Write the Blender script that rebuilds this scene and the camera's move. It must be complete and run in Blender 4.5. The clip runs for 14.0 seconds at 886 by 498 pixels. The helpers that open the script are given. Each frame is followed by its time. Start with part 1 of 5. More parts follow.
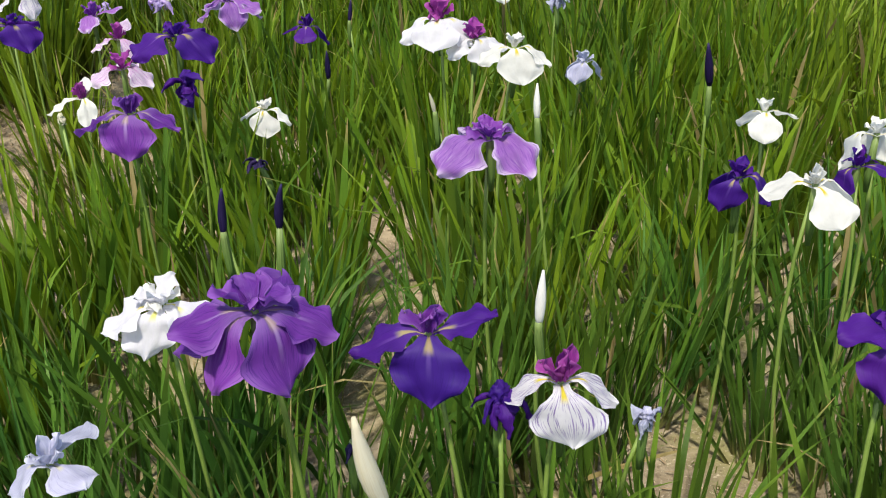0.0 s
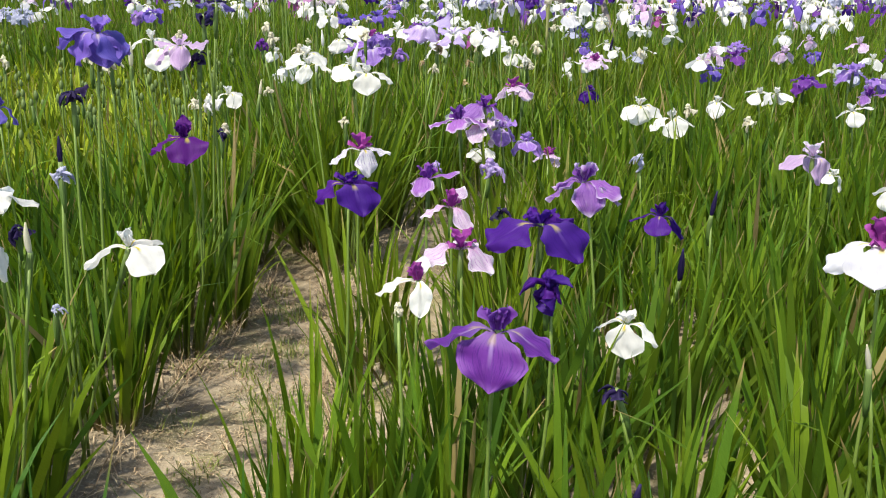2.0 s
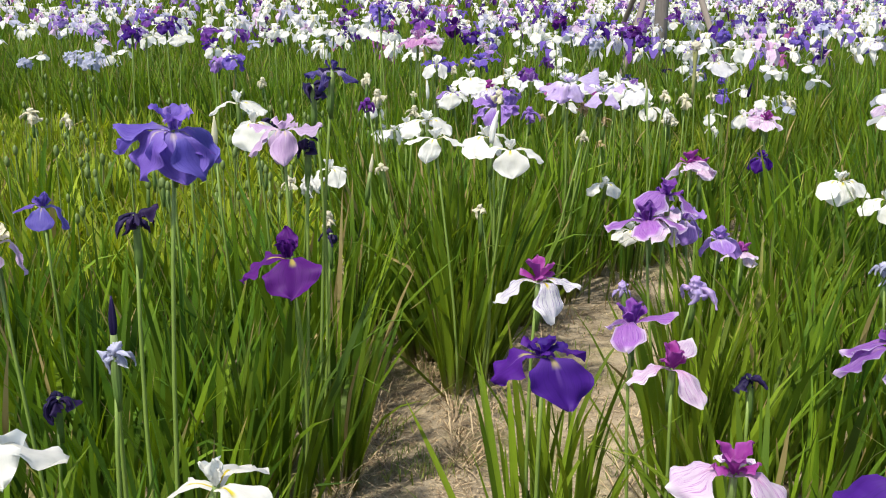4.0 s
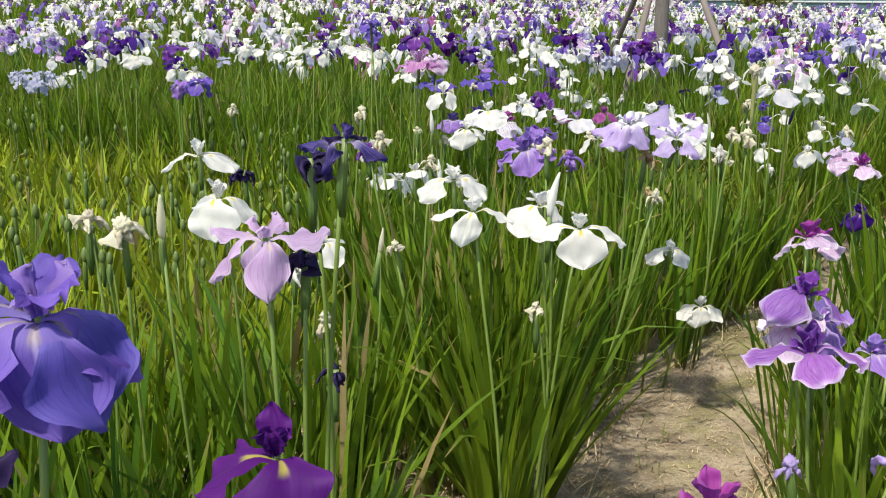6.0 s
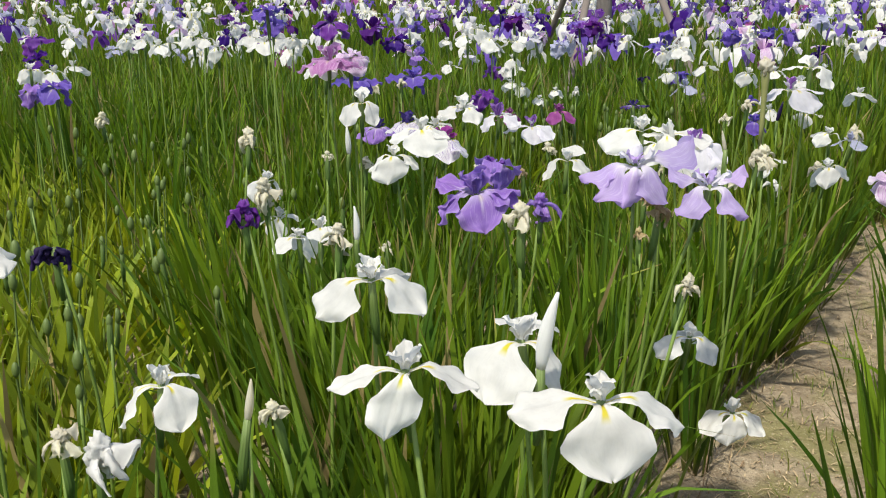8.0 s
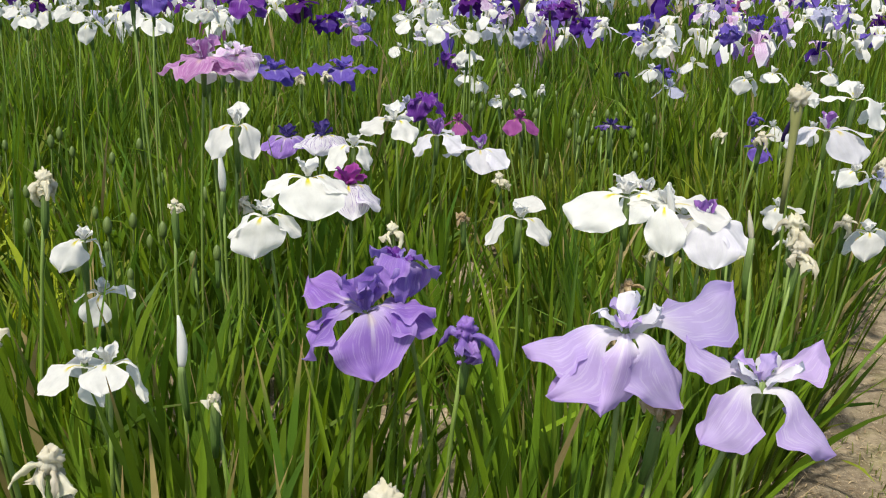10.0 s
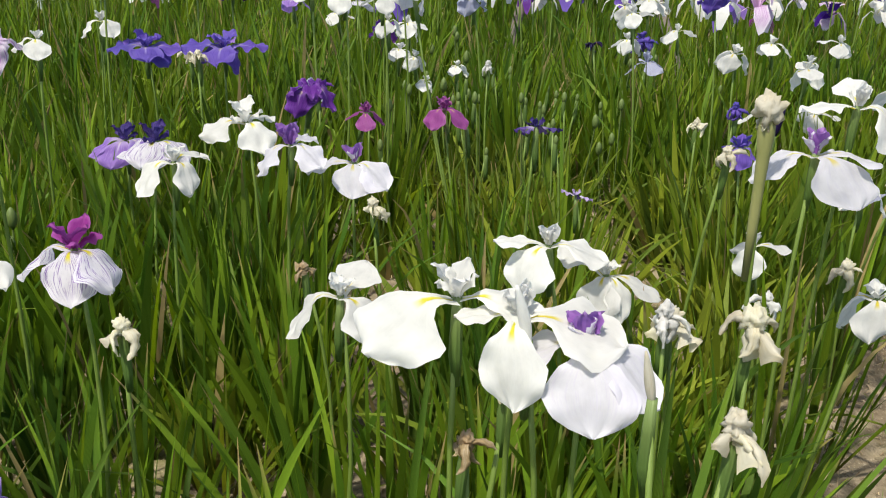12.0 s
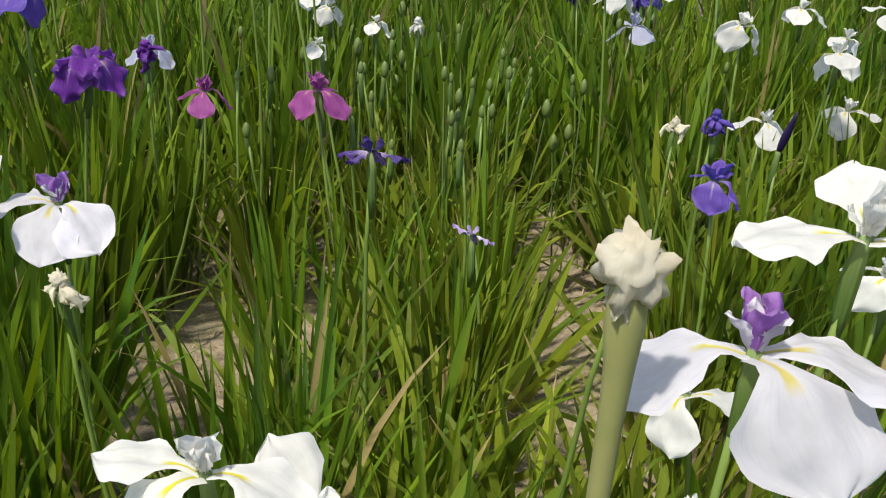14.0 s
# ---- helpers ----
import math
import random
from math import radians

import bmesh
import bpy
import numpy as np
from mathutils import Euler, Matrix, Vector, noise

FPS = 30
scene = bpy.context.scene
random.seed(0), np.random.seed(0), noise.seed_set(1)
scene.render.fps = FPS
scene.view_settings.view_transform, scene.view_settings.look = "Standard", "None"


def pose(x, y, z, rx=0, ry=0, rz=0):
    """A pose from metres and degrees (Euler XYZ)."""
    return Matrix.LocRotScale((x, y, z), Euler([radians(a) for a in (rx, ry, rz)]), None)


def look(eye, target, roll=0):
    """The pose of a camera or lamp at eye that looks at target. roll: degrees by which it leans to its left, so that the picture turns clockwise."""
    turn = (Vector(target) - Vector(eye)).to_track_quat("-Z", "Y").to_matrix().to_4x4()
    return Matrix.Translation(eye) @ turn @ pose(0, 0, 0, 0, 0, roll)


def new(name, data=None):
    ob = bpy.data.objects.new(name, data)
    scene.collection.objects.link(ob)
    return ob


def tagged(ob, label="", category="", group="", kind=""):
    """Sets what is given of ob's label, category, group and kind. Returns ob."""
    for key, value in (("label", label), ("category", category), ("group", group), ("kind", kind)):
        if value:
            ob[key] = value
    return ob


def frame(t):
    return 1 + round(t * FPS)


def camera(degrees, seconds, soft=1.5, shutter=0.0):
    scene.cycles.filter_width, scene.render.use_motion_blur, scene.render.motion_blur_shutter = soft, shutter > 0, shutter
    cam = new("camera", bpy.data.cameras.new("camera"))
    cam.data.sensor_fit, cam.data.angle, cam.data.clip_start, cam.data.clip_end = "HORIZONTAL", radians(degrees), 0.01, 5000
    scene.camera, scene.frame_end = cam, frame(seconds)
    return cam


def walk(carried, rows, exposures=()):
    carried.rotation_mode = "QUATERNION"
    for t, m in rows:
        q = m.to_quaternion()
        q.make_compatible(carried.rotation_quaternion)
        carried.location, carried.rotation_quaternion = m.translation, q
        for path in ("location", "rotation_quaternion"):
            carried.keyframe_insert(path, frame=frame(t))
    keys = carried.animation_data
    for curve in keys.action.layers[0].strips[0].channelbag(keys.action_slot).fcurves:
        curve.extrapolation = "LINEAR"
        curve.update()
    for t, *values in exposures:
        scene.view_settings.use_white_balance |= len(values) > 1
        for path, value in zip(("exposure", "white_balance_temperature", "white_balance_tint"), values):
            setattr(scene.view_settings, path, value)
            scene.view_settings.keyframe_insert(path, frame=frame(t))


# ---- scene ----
cam = camera(49.4, 14.0, soft=1.1)
PATH = [
    (0, (0.103, -0.131, 1.202), (0.032, 1.663, 0.321), -2.5),
    (0.5, (0.041, -0.066, 1.209), (-0.223, 1.726, 0.361), -1.8),
    (1, (-0.048, 0.028, 1.209), (-0.403, 1.834, 0.427), -0.1),
    (1.5, (-0.137, 0.123, 1.207), (-0.546, 1.964, 0.542), 0.7),
    (2, (-0.232, 0.309, 1.185), (-0.794, 2.136, 0.597), 0.8),
    (2.5, (-0.331, 0.503, 1.18), (-1.023, 2.289, 0.604), 0.2),
    (3, (-0.485, 0.662, 1.205), (-1.194, 2.448, 0.649), 0.5),
    (3.2, (-0.543, 0.722, 1.216), (-1.243, 2.517, 0.678), 0.2),
    (5.3, (-1.027, 1.449, 1.219), (-1.709, 3.252, 0.688), 0.3),
    (5.5, (-1.077, 1.506, 1.23), (-1.744, 3.315, 0.7), 0.3),
    (6, (-1.151, 1.686, 1.224), (-1.797, 3.508, 0.71), 0.1),
    (6.5, (-1.196, 1.908, 1.229), (-1.85, 3.733, 0.734), 0.2),
    (7, (-1.265, 2.101, 1.202), (-1.927, 3.921, 0.704), 0.1),
    (7.5, (-1.368, 2.361, 1.207), (-2.012, 4.18, 0.682), -0.2),
    (8, (-1.425, 2.564, 1.227), (-1.938, 4.414, 0.666), -0.6),
    (8.2, (-1.44, 2.639, 1.224), (-1.927, 4.496, 0.662), -0.7),
    (10.3, (-1.523, 3.488, 1.254), (-1.957, 5.333, 0.615), 2.2),
    (10.5, (-1.511, 3.552, 1.251), (-1.948, 5.394, 0.608), 2.0),
    (11, (-1.427, 3.832, 1.26), (-1.897, 5.66, 0.596), 1.6),
    (11.5, (-1.367, 3.966, 1.233), (-1.832, 5.787, 0.55), 1.3),
    (12, (-1.379, 4.161, 1.223), (-1.838, 5.972, 0.511), 1.7),
    (12.5, (-1.402, 4.343, 1.232), (-1.873, 6.145, 0.503), 2.1),
    (13, (-1.338, 4.547, 1.212), (-1.825, 6.334, 0.456), 2.2),
    (13.5, (-1.225, 4.775, 1.2), (-1.723, 6.543, 0.406), 1.7),
    (14, (-1.236, 5.039, 1.175), (-1.752, 6.776, 0.328), 3.9),
]
walk(cam, [(t, look(eye, target, roll)) for t, eye, target, roll in PATH],
     exposures=((0.0, 0.60), (0.5, 0.66), (2.0, 0.72), (3.2, 0.68), (5.5, 0.57), (8.0, 0.34), (14.0, 0.35)))

# ---- world, sun ----
SUN_EL, SUN_AZ = 61.0, 198.0          # height of the sun; compass turn from +y towards +x
world = bpy.data.worlds.new("sky")
scene.world = world
world.use_nodes = True
wn = world.node_tree
wn.nodes.clear()
sky = wn.nodes.new("ShaderNodeTexSky")
sky.sky_type, sky.sun_disc = "NISHITA", False
sky.sun_elevation, sky.sun_rotation = radians(SUN_EL), radians(SUN_AZ)
sky.dust_density = 2.0
back = wn.nodes.new("ShaderNodeBackground")
back.inputs["Strength"].default_value = 0.145
wout = wn.nodes.new("ShaderNodeOutputWorld")
wn.links.new(sky.outputs[0], back.inputs[0])
wn.links.new(back.outputs[0], wout.inputs[0])
sun = new("sun", bpy.data.lights.new("sun", "SUN"))
sun.data.energy, sun.data.angle, sun.data.color = 4.0, radians(3), (1.0, 0.94, 0.83)
sx, sy = math.sin(radians(SUN_AZ)) * math.cos(radians(SUN_EL)), math.cos(radians(SUN_AZ)) * math.cos(radians(SUN_EL))
sun.matrix_world = look((sx * 30, sy * 30, 30 * math.sin(radians(SUN_EL))), (0, 0, 0))

rng = random.Random(7)
nrng = np.random.default_rng(11)


# ---- materials ----
class Nodes:
    """Short hand for building a node tree."""

    def __init__(self, name):
        self.mat = bpy.data.materials.new(name)
        self.mat.use_nodes = True
        self.t = self.mat.node_tree
        self.t.nodes.clear()
        self.out = self.t.nodes.new("ShaderNodeOutputMaterial")

    def node(self, kind, **at):
        n = self.t.nodes.new(kind)
        for k, v in at.items():
            if k in n.inputs:
                n.inputs[k].default_value = v
        return n

    def put(self, value, socket):
        if isinstance(value, (int, float, tuple)):
            socket.default_value = value
        else:
            self.t.links.new(value, socket)

    def math(self, op, a, b=0.0, c=0.0):
        n = self.t.nodes.new("ShaderNodeMath")
        n.operation = op
        for i, v in enumerate((a, b, c)):
            self.put(v, n.inputs[i])
        return n.outputs[0]

    def step(self, x, lo, hi):
        n = self.t.nodes.new("ShaderNodeMapRange")
        n.interpolation_type = "SMOOTHSTEP"
        self.put(x, n.inputs[0])
        n.inputs[1].default_value, n.inputs[2].default_value = lo, hi
        return n.outputs[0]

    def mix(self, f, a, b, mode="MIX"):
        n = self.t.nodes.new("ShaderNodeMix")
        n.data_type, n.blend_type = "RGBA", mode
        self.put(f, n.inputs[0])
        for v, s in ((a, n.inputs[6]), (b, n.inputs[7])):
            self.put((*v, 1.0) if isinstance(v, tuple) and len(v) == 3 else v, s)
        return n.outputs[2]

    def noise(self, scale, detail=4.0, rough=0.55, coords=None, stretch=None):
        n = self.t.nodes.new("ShaderNodeTexNoise")
        n.inputs["Scale"].default_value, n.inputs["Detail"].default_value, n.inputs["Roughness"].default_value = scale, detail, rough
        if coords is None:
            coords = self.t.nodes.new("ShaderNodeTexCoord").outputs["Object"]
        if stretch:
            m = self.t.nodes.new("ShaderNodeMapping")
            m.inputs["Scale"].default_value = stretch
            self.t.links.new(coords, m.inputs[0])
            coords = m.outputs[0]
        self.t.links.new(coords, n.inputs["Vector"])
        return n.outputs[0]

    def world_coords(self):
        return self.t.nodes.new("ShaderNodeNewGeometry").outputs["Position"]

    def uv(self):
        n = self.t.nodes.new("ShaderNodeTexCoord")
        s = self.t.nodes.new("ShaderNodeSeparateXYZ")
        self.t.links.new(n.outputs["UV"], s.inputs[0])
        return n.outputs["UV"], s.outputs[0], s.outputs[1]

    def per_object(self):
        return self.t.nodes.new("ShaderNodeObjectInfo").outputs["Random"]

    def per_island(self):
        return self.t.nodes.new("ShaderNodeNewGeometry").outputs["Random Per Island"]

    def bump(self, height, strength, distance):
        n = self.t.nodes.new("ShaderNodeBump")
        n.inputs["Strength"].default_value, n.inputs["Distance"].default_value = strength, distance
        self.t.links.new(height, n.inputs["Height"])
        return n.outputs[0]

    def hsv(self, color, hue, sat, val):
        n = self.t.nodes.new("ShaderNodeHueSaturation")
        for v, s in ((hue, "Hue"), (sat, "Saturation"), (val, "Value"), (color, "Color")):
            self.put((*v, 1.0) if isinstance(v, tuple) and len(v) == 3 else v, n.inputs[s])
        return n.outputs[0]

    def surface(self, color, rough=0.6, normal=None, translucent=0.0, specular=0.5, sheer=None):
        p = self.t.nodes.new("ShaderNodeBsdfPrincipled")
        self.put((*color, 1.0) if isinstance(color, tuple) else color, p.inputs["Base Color"])
        self.put(rough, p.inputs["Roughness"])
        p.inputs["Specular IOR Level"].default_value = specular
        if normal is not None:
            self.t.links.new(normal, p.inputs["Normal"])
        shader = p.outputs[0]
        if translucent:
            tr = self.t.nodes.new("ShaderNodeBsdfTranslucent")
            self.put((*(sheer or color), 1.0) if isinstance(sheer or color, tuple) else (sheer or color), tr.inputs[0])
            m = self.t.nodes.new("ShaderNodeMixShader")
            m.inputs[0].default_value = translucent
            self.t.links.new(shader, m.inputs[1])
            self.t.links.new(tr.outputs[0], m.inputs[2])
            shader = m.outputs[0]
        self.t.links.new(shader, self.out.inputs[0])
        return self.mat


def petal_material(name, body, edge, vein, vein_amount, signal, throat=0.0, throat_color=(0.3, 0.1, 0.5), rib=0.0):
    """Petal: body colour, paler or darker edge, veins that fan out from the claw, yellow signal at the claw."""
    n = Nodes(name)
    uv, u, v = n.uv()
    off = n.math("ABSOLUTE", n.math("SUBTRACT", v, 0.5))
    wob = n.noise(6.0, 3.0, 0.6, uv)
    streak = n.noise(5.0, 3.0, 0.6, uv, (0.55, 7.0, 1.0))
    line = n.step(streak, 0.5, 0.6)
    fade = n.math("MULTIPLY", n.step(u, 0.1, 0.3), n.math("SUBTRACT", 1.0, n.step(u, 0.62, 0.98)))
    blot = n.noise(3.2, 4.0, 0.6, uv)
    base = n.mix(n.step(blot, 0.35, 0.75), body, tuple(c * 0.86 for c in body))
    rim = n.math("MAXIMUM", n.step(off, 0.34, 0.5), n.step(u, 0.84, 1.0))
    base = n.mix(n.math("MULTIPLY", rim, 0.75), base, edge)
    base = n.mix(n.math("MULTIPLY", n.math("MULTIPLY", line, fade), vein_amount), base, vein)
    pale = n.step(n.noise(7.0, 3.0, 0.6, uv, (0.5, 5.0, 1.0)), 0.52, 0.72)
    base = n.mix(n.math("MULTIPLY", pale, 0.3), base, edge)
    if rib:
        mid = n.math("MULTIPLY", n.math("SUBTRACT", 1.0, n.step(off, 0.012, 0.045)), n.math("SUBTRACT", 1.0, n.step(u, 0.3, 0.75)))
        base = n.mix(n.math("MULTIPLY", mid, rib), base, throat_color)
    if throat:
        base = n.mix(n.math("MULTIPLY", n.math("SUBTRACT", 1.0, n.step(u, 0.12, 0.5)), throat), base, throat_color)
    if signal:
        spot = n.math("MULTIPLY", n.math("SUBTRACT", 1.0, n.step(off, 0.05, 0.12)), n.math("SUBTRACT", 1.0, n.step(u, 0.28, 0.42)))
        base = n.mix(n.math("MULTIPLY", spot, signal), base, (0.70, 0.62, 0.05))
    r = n.per_object()
    base = n.hsv(base, n.math("ADD", 0.488, n.math("MULTIPLY", r, 0.024)), 1.0, n.math("ADD", 0.9, n.math("MULTIPLY", r, 0.18)))
    relief = n.math("ADD", n.math("MULTIPLY", streak, 0.5), wob)
    return n.surface(base, 0.6, n.bump(relief, 0.14, 0.004), 0.48, 0.25)


PETALS = {
    "white": petal_material("white_petal", (0.82, 0.815, 0.765), (0.84, 0.835, 0.79), (0.63, 0.64, 0.65), 0.12, 1.0),
    "blush": petal_material("blush_petal", (0.76, 0.75, 0.79), (0.79, 0.78, 0.82), (0.62, 0.57, 0.74), 0.25, 0.8),
    "veined": petal_material("veined_petal", (0.78, 0.76, 0.80), (0.80, 0.79, 0.82), (0.2, 0.1, 0.38), 0.95, 1.0),
    "purple": petal_material("purple_petal", (0.062, 0.010, 0.235), (0.07, 0.014, 0.23), (0.035, 0.006, 0.16), 0.5, 0.5, 0.3, (0.2, 0.1, 0.42), 0.55),
    "violet": petal_material("violet_petal", (0.155, 0.034, 0.31), (0.27, 0.11, 0.45), (0.05, 0.01, 0.18), 0.6, 0.3, 0.4, (0.42, 0.3, 0.6), 0.7),
    "plum": petal_material("plum_petal", (0.095, 0.010, 0.19), (0.11, 0.014, 0.21), (0.05, 0.005, 0.11), 0.5, 0.6),
    "blue": petal_material("blue_petal", (0.150, 0.098, 0.46), (0.20, 0.14, 0.54), (0.09, 0.05, 0.34), 0.55, 0.3, 0.35, (0.46, 0.4, 0.72), 0.7),
    "lilac": petal_material("lilac_petal", (0.29, 0.165, 0.55), (0.42, 0.29, 0.63), (0.56, 0.47, 0.72), 0.3, 0.2, 0.6, (0.72, 0.66, 0.8), 0.7),
    "orchid": petal_material("orchid_petal", (0.36, 0.15, 0.52), (0.76, 0.66, 0.81), (0.15, 0.03, 0.33), 0.6, 0.1, 0.55, (0.2, 0.06, 0.36), 0.6),
    "rose": petal_material("rose_petal", (0.72, 0.58, 0.74), (0.86, 0.83, 0.87), (0.44, 0.16, 0.50), 0.9, 0.1, 0.5, (0.42, 0.12, 0.42), 0.5),
    "mauve": petal_material("mauve_petal", (0.55, 0.39, 0.61), (0.68, 0.54, 0.72), (0.36, 0.18, 0.45), 0.5, 0.4, 0.5, (0.72, 0.64, 0.76), 0.55),
    "pink": petal_material("pink_petal", (0.36, 0.085, 0.32), (0.44, 0.16, 0.38), (0.25, 0.04, 0.22), 0.5, 0.4),
    "fuchsia": petal_material("fuchsia_petal", (0.44, 0.18, 0.44), (0.60, 0.38, 0.60), (0.70, 0.52, 0.70), 0.5, 0.2, 0.4, (0.7, 0.5, 0.7), 0.5),
    "ice": petal_material("ice_petal", (0.50, 0.51, 0.66), (0.64, 0.66, 0.76), (0.26, 0.26, 0.48), 0.55, 0.4),
    "cream": petal_material("cream_petal", (0.78, 0.75, 0.60), (0.74, 0.68, 0.48), (0.62, 0.54, 0.33), 0.45, 0.0),
    "navy": petal_material("navy_petal", (0.020, 0.011, 0.065), (0.06, 0.04, 0.14), (0.01, 0.007, 0.035), 0.7, 0.0),
    "dusk": petal_material("dusk_petal", (0.075, 0.045, 0.24), (0.03, 0.016, 0.11), (0.40, 0.34, 0.58), 0.4, 0.1, 0.9, (0.54, 0.46, 0.68), 0.6),
    "magenta": petal_material("magenta_style", (0.32, 0.04, 0.3), (0.4, 0.1, 0.38), (0.2, 0.02, 0.2), 0.4, 0.0),
    "lavender": petal_material("lavender_style", (0.34, 0.15, 0.50), (0.42, 0.24, 0.58), (0.24, 0.1, 0.44), 0.4, 0.0),
    "tan": petal_material("tan_petal", (0.5, 0.38, 0.2), (0.62, 0.52, 0.34), (0.35, 0.24, 0.1), 0.6, 0.0),
    "wisp": petal_material("wisp_petal", (0.52, 0.41, 0.70), (0.47, 0.34, 0.68), (0.72, 0.66, 0.80), 0.4, 0.0, 0.95, (0.82, 0.81, 0.82), 0.5),
    "grape": petal_material("grape_style", (0.17, 0.035, 0.32), (0.3, 0.12, 0.46), (0.09, 0.015, 0.2), 0.5, 0.0),
}


def leaf_material(name, tone_a, tone_b, random_of):
    n = Nodes(name)
    uv, u, v = n.uv()
    r = n.per_object() if random_of == "object" else n.per_island()
    base = n.mix(r, tone_a, tone_b)
    streak = n.noise(9.0, 4.0, 0.6, uv, (0.6, 9.0, 1.0))
    base = n.mix(n.math("MULTIPLY", n.step(streak, 0.4, 0.75), 0.35), base, tuple(min(1.0, c * 1.55) for c in tone_b))
    stand = n.noise(0.9, 3.0, 0.5, n.world_coords())
    base = n.mix(n.math("MULTIPLY", n.step(stand, 0.48, 0.68), 0.32), base, (0.20, 0.24, 0.018))
    tuft = n.noise(2.6, 2.0, 0.5, n.world_coords())
    base = n.mix(n.math("MULTIPLY", n.step(tuft, 0.52, 0.64), 0.35), base, (0.040, 0.115, 0.026))
    dead = n.step(n.math("FRACT", n.math("MULTIPLY", r, 5.1)), 0.975, 0.98)
    base = n.mix(n.math("MULTIPLY", dead, 0.85), base, (0.36, 0.27, 0.12))
    foot = n.math("SUBTRACT", 1.0, n.step(u, 0.0, 0.22))
    base = n.mix(n.math("MULTIPLY", foot, 0.6), base, (0.27, 0.2, 0.09))
    dry = n.math("MULTIPLY", n.step(u, 0.86, 1.0), n.step(n.math("FRACT", n.math("MULTIPLY", r, 7.3)), 0.72, 0.8))
    base = n.mix(dry, base, (0.34, 0.24, 0.1))
    base = n.hsv(base, 0.5, 1.0, n.math("ADD", 0.55, n.math("MULTIPLY", n.math("FRACT", n.math("MULTIPLY", r, 13.7)), 0.8)))
    rib = n.math("SINE", n.math("MULTIPLY", v, 50.0))
    return n.surface(base, 0.45, n.bump(rib, 0.3, 0.0015), 0.36, 0.18, n.hsv(base, 0.485, 1.05, 1.45))


LEAF = leaf_material("iris_leaf", (0.050, 0.121, 0.011), (0.150, 0.234, 0.013), "object")
LEAF_DEEP = leaf_material("deep_iris_leaf_mass", (0.027, 0.094, 0.016), (0.076, 0.168, 0.020), "island")
LEAF_DEEP_BLADE = leaf_material("deep_iris_leaf", (0.027, 0.094, 0.016), (0.076, 0.168, 0.020), "object")
LEAF_PALE = leaf_material("pale_iris_leaf_mass", (0.125, 0.195, 0.016), (0.31, 0.37, 0.026), "island")
LEAF_ROUGH = leaf_material("tangled_iris_leaf_mass", (0.075, 0.135, 0.015), (0.225, 0.27, 0.024), "island")
LEAF_MASS = leaf_material("iris_leaf_mass", (0.047, 0.117, 0.011), (0.145, 0.224, 0.013), "island")
n = Nodes("stem_green")
STEM = n.surface(n.mix(n.noise(24.0, 3.0), (0.13, 0.21, 0.03), (0.21, 0.29, 0.06)), 0.5, None, 0.12)
n = Nodes("spathe_green")
uv_, u_, v_ = n.uv()
SPATHE = n.surface(n.mix(n.step(u_, 0.6, 1.0), (0.10, 0.18, 0.035), (0.2, 0.28, 0.08)), 0.5, n.bump(n.math("SINE", n.math("MULTIPLY", v_, 60.0)), 0.3, 0.001), 0.25)

n = Nodes("pale_pod_green")
PALE_GREEN = n.surface(n.mix(n.noise(26.0, 4.0), (0.22, 0.25, 0.07), (0.36, 0.34, 0.14)), 0.55, None, 0.15)

n = Nodes("sandy_soil")
wc = n.world_coords()
big, mid, fine = n.noise(1.3, 4.0, 0.6, wc), n.noise(9.0, 5.0, 0.65, wc), n.noise(70.0, 5.0, 0.7, wc)
patch, grit = n.noise(4.0, 6.0, 0.7, wc), n.noise(150.0, 3.0, 0.6, wc)
soil = n.mix(n.step(mid, 0.32, 0.68), (0.18, 0.14, 0.085), (0.36, 0.295, 0.195))
soil = n.mix(n.math("MULTIPLY", n.step(patch, 0.48, 0.66), 0.75), soil, (0.14, 0.105, 0.065))
soil = n.mix(n.math("MULTIPLY", n.step(n.noise(2.2, 5.0, 0.65, wc), 0.47, 0.62), 0.7), soil, (0.17, 0.165, 0.045))
soil = n.mix(n.math("MULTIPLY", n.step(big, 0.5, 0.68), 0.5), soil, (0.45, 0.38, 0.26))
soil = n.mix(n.math("MULTIPLY", n.step(fine, 0.52, 0.7), 0.75), soil, (0.09, 0.06, 0.035))
soil = n.mix(n.math("MULTIPLY", n.step(grit, 0.58, 0.72), 0.6), soil, (0.56, 0.49, 0.36))
SOIL = n.surface(soil, 0.9, n.bump(n.math("ADD", n.math("MULTIPLY", mid, 1.5), fine), 0.7, 0.012))

n = Nodes("dry_straw")
STRAW = n.surface(n.mix(n.per_island(), (0.16, 0.10, 0.05), (0.5, 0.39, 0.23)), 0.8)
n = Nodes("weed_green")
WEED = n.surface(n.mix(n.per_island(), (0.09, 0.15, 0.02), (0.24, 0.26, 0.05)), 0.6, None, 0.25)
n = Nodes("bark")
bn = n.noise(30.0, 6.0, 0.65, None, (1.0, 1.0, 0.2))
BARK = n.surface(n.mix(bn, (0.12, 0.10, 0.085), (0.27, 0.24, 0.21)), 0.9, n.bump(bn, 0.8, 0.02))
n = Nodes("stake_wood")
bn = n.noise(18.0, 5.0, 0.6, None, (1.0, 1.0, 0.1))
STAKE = n.surface(n.mix(bn, (0.10, 0.08, 0.065), (0.22, 0.19, 0.16)), 0.85, n.bump(bn, 0.4, 0.01))
n = Nodes("rope")
ROPE = n.surface(n.mix(n.noise(90.0), (0.22, 0.15, 0.07), (0.4, 0.3, 0.16)), 0.9)
n = Nodes("tree_leaf")
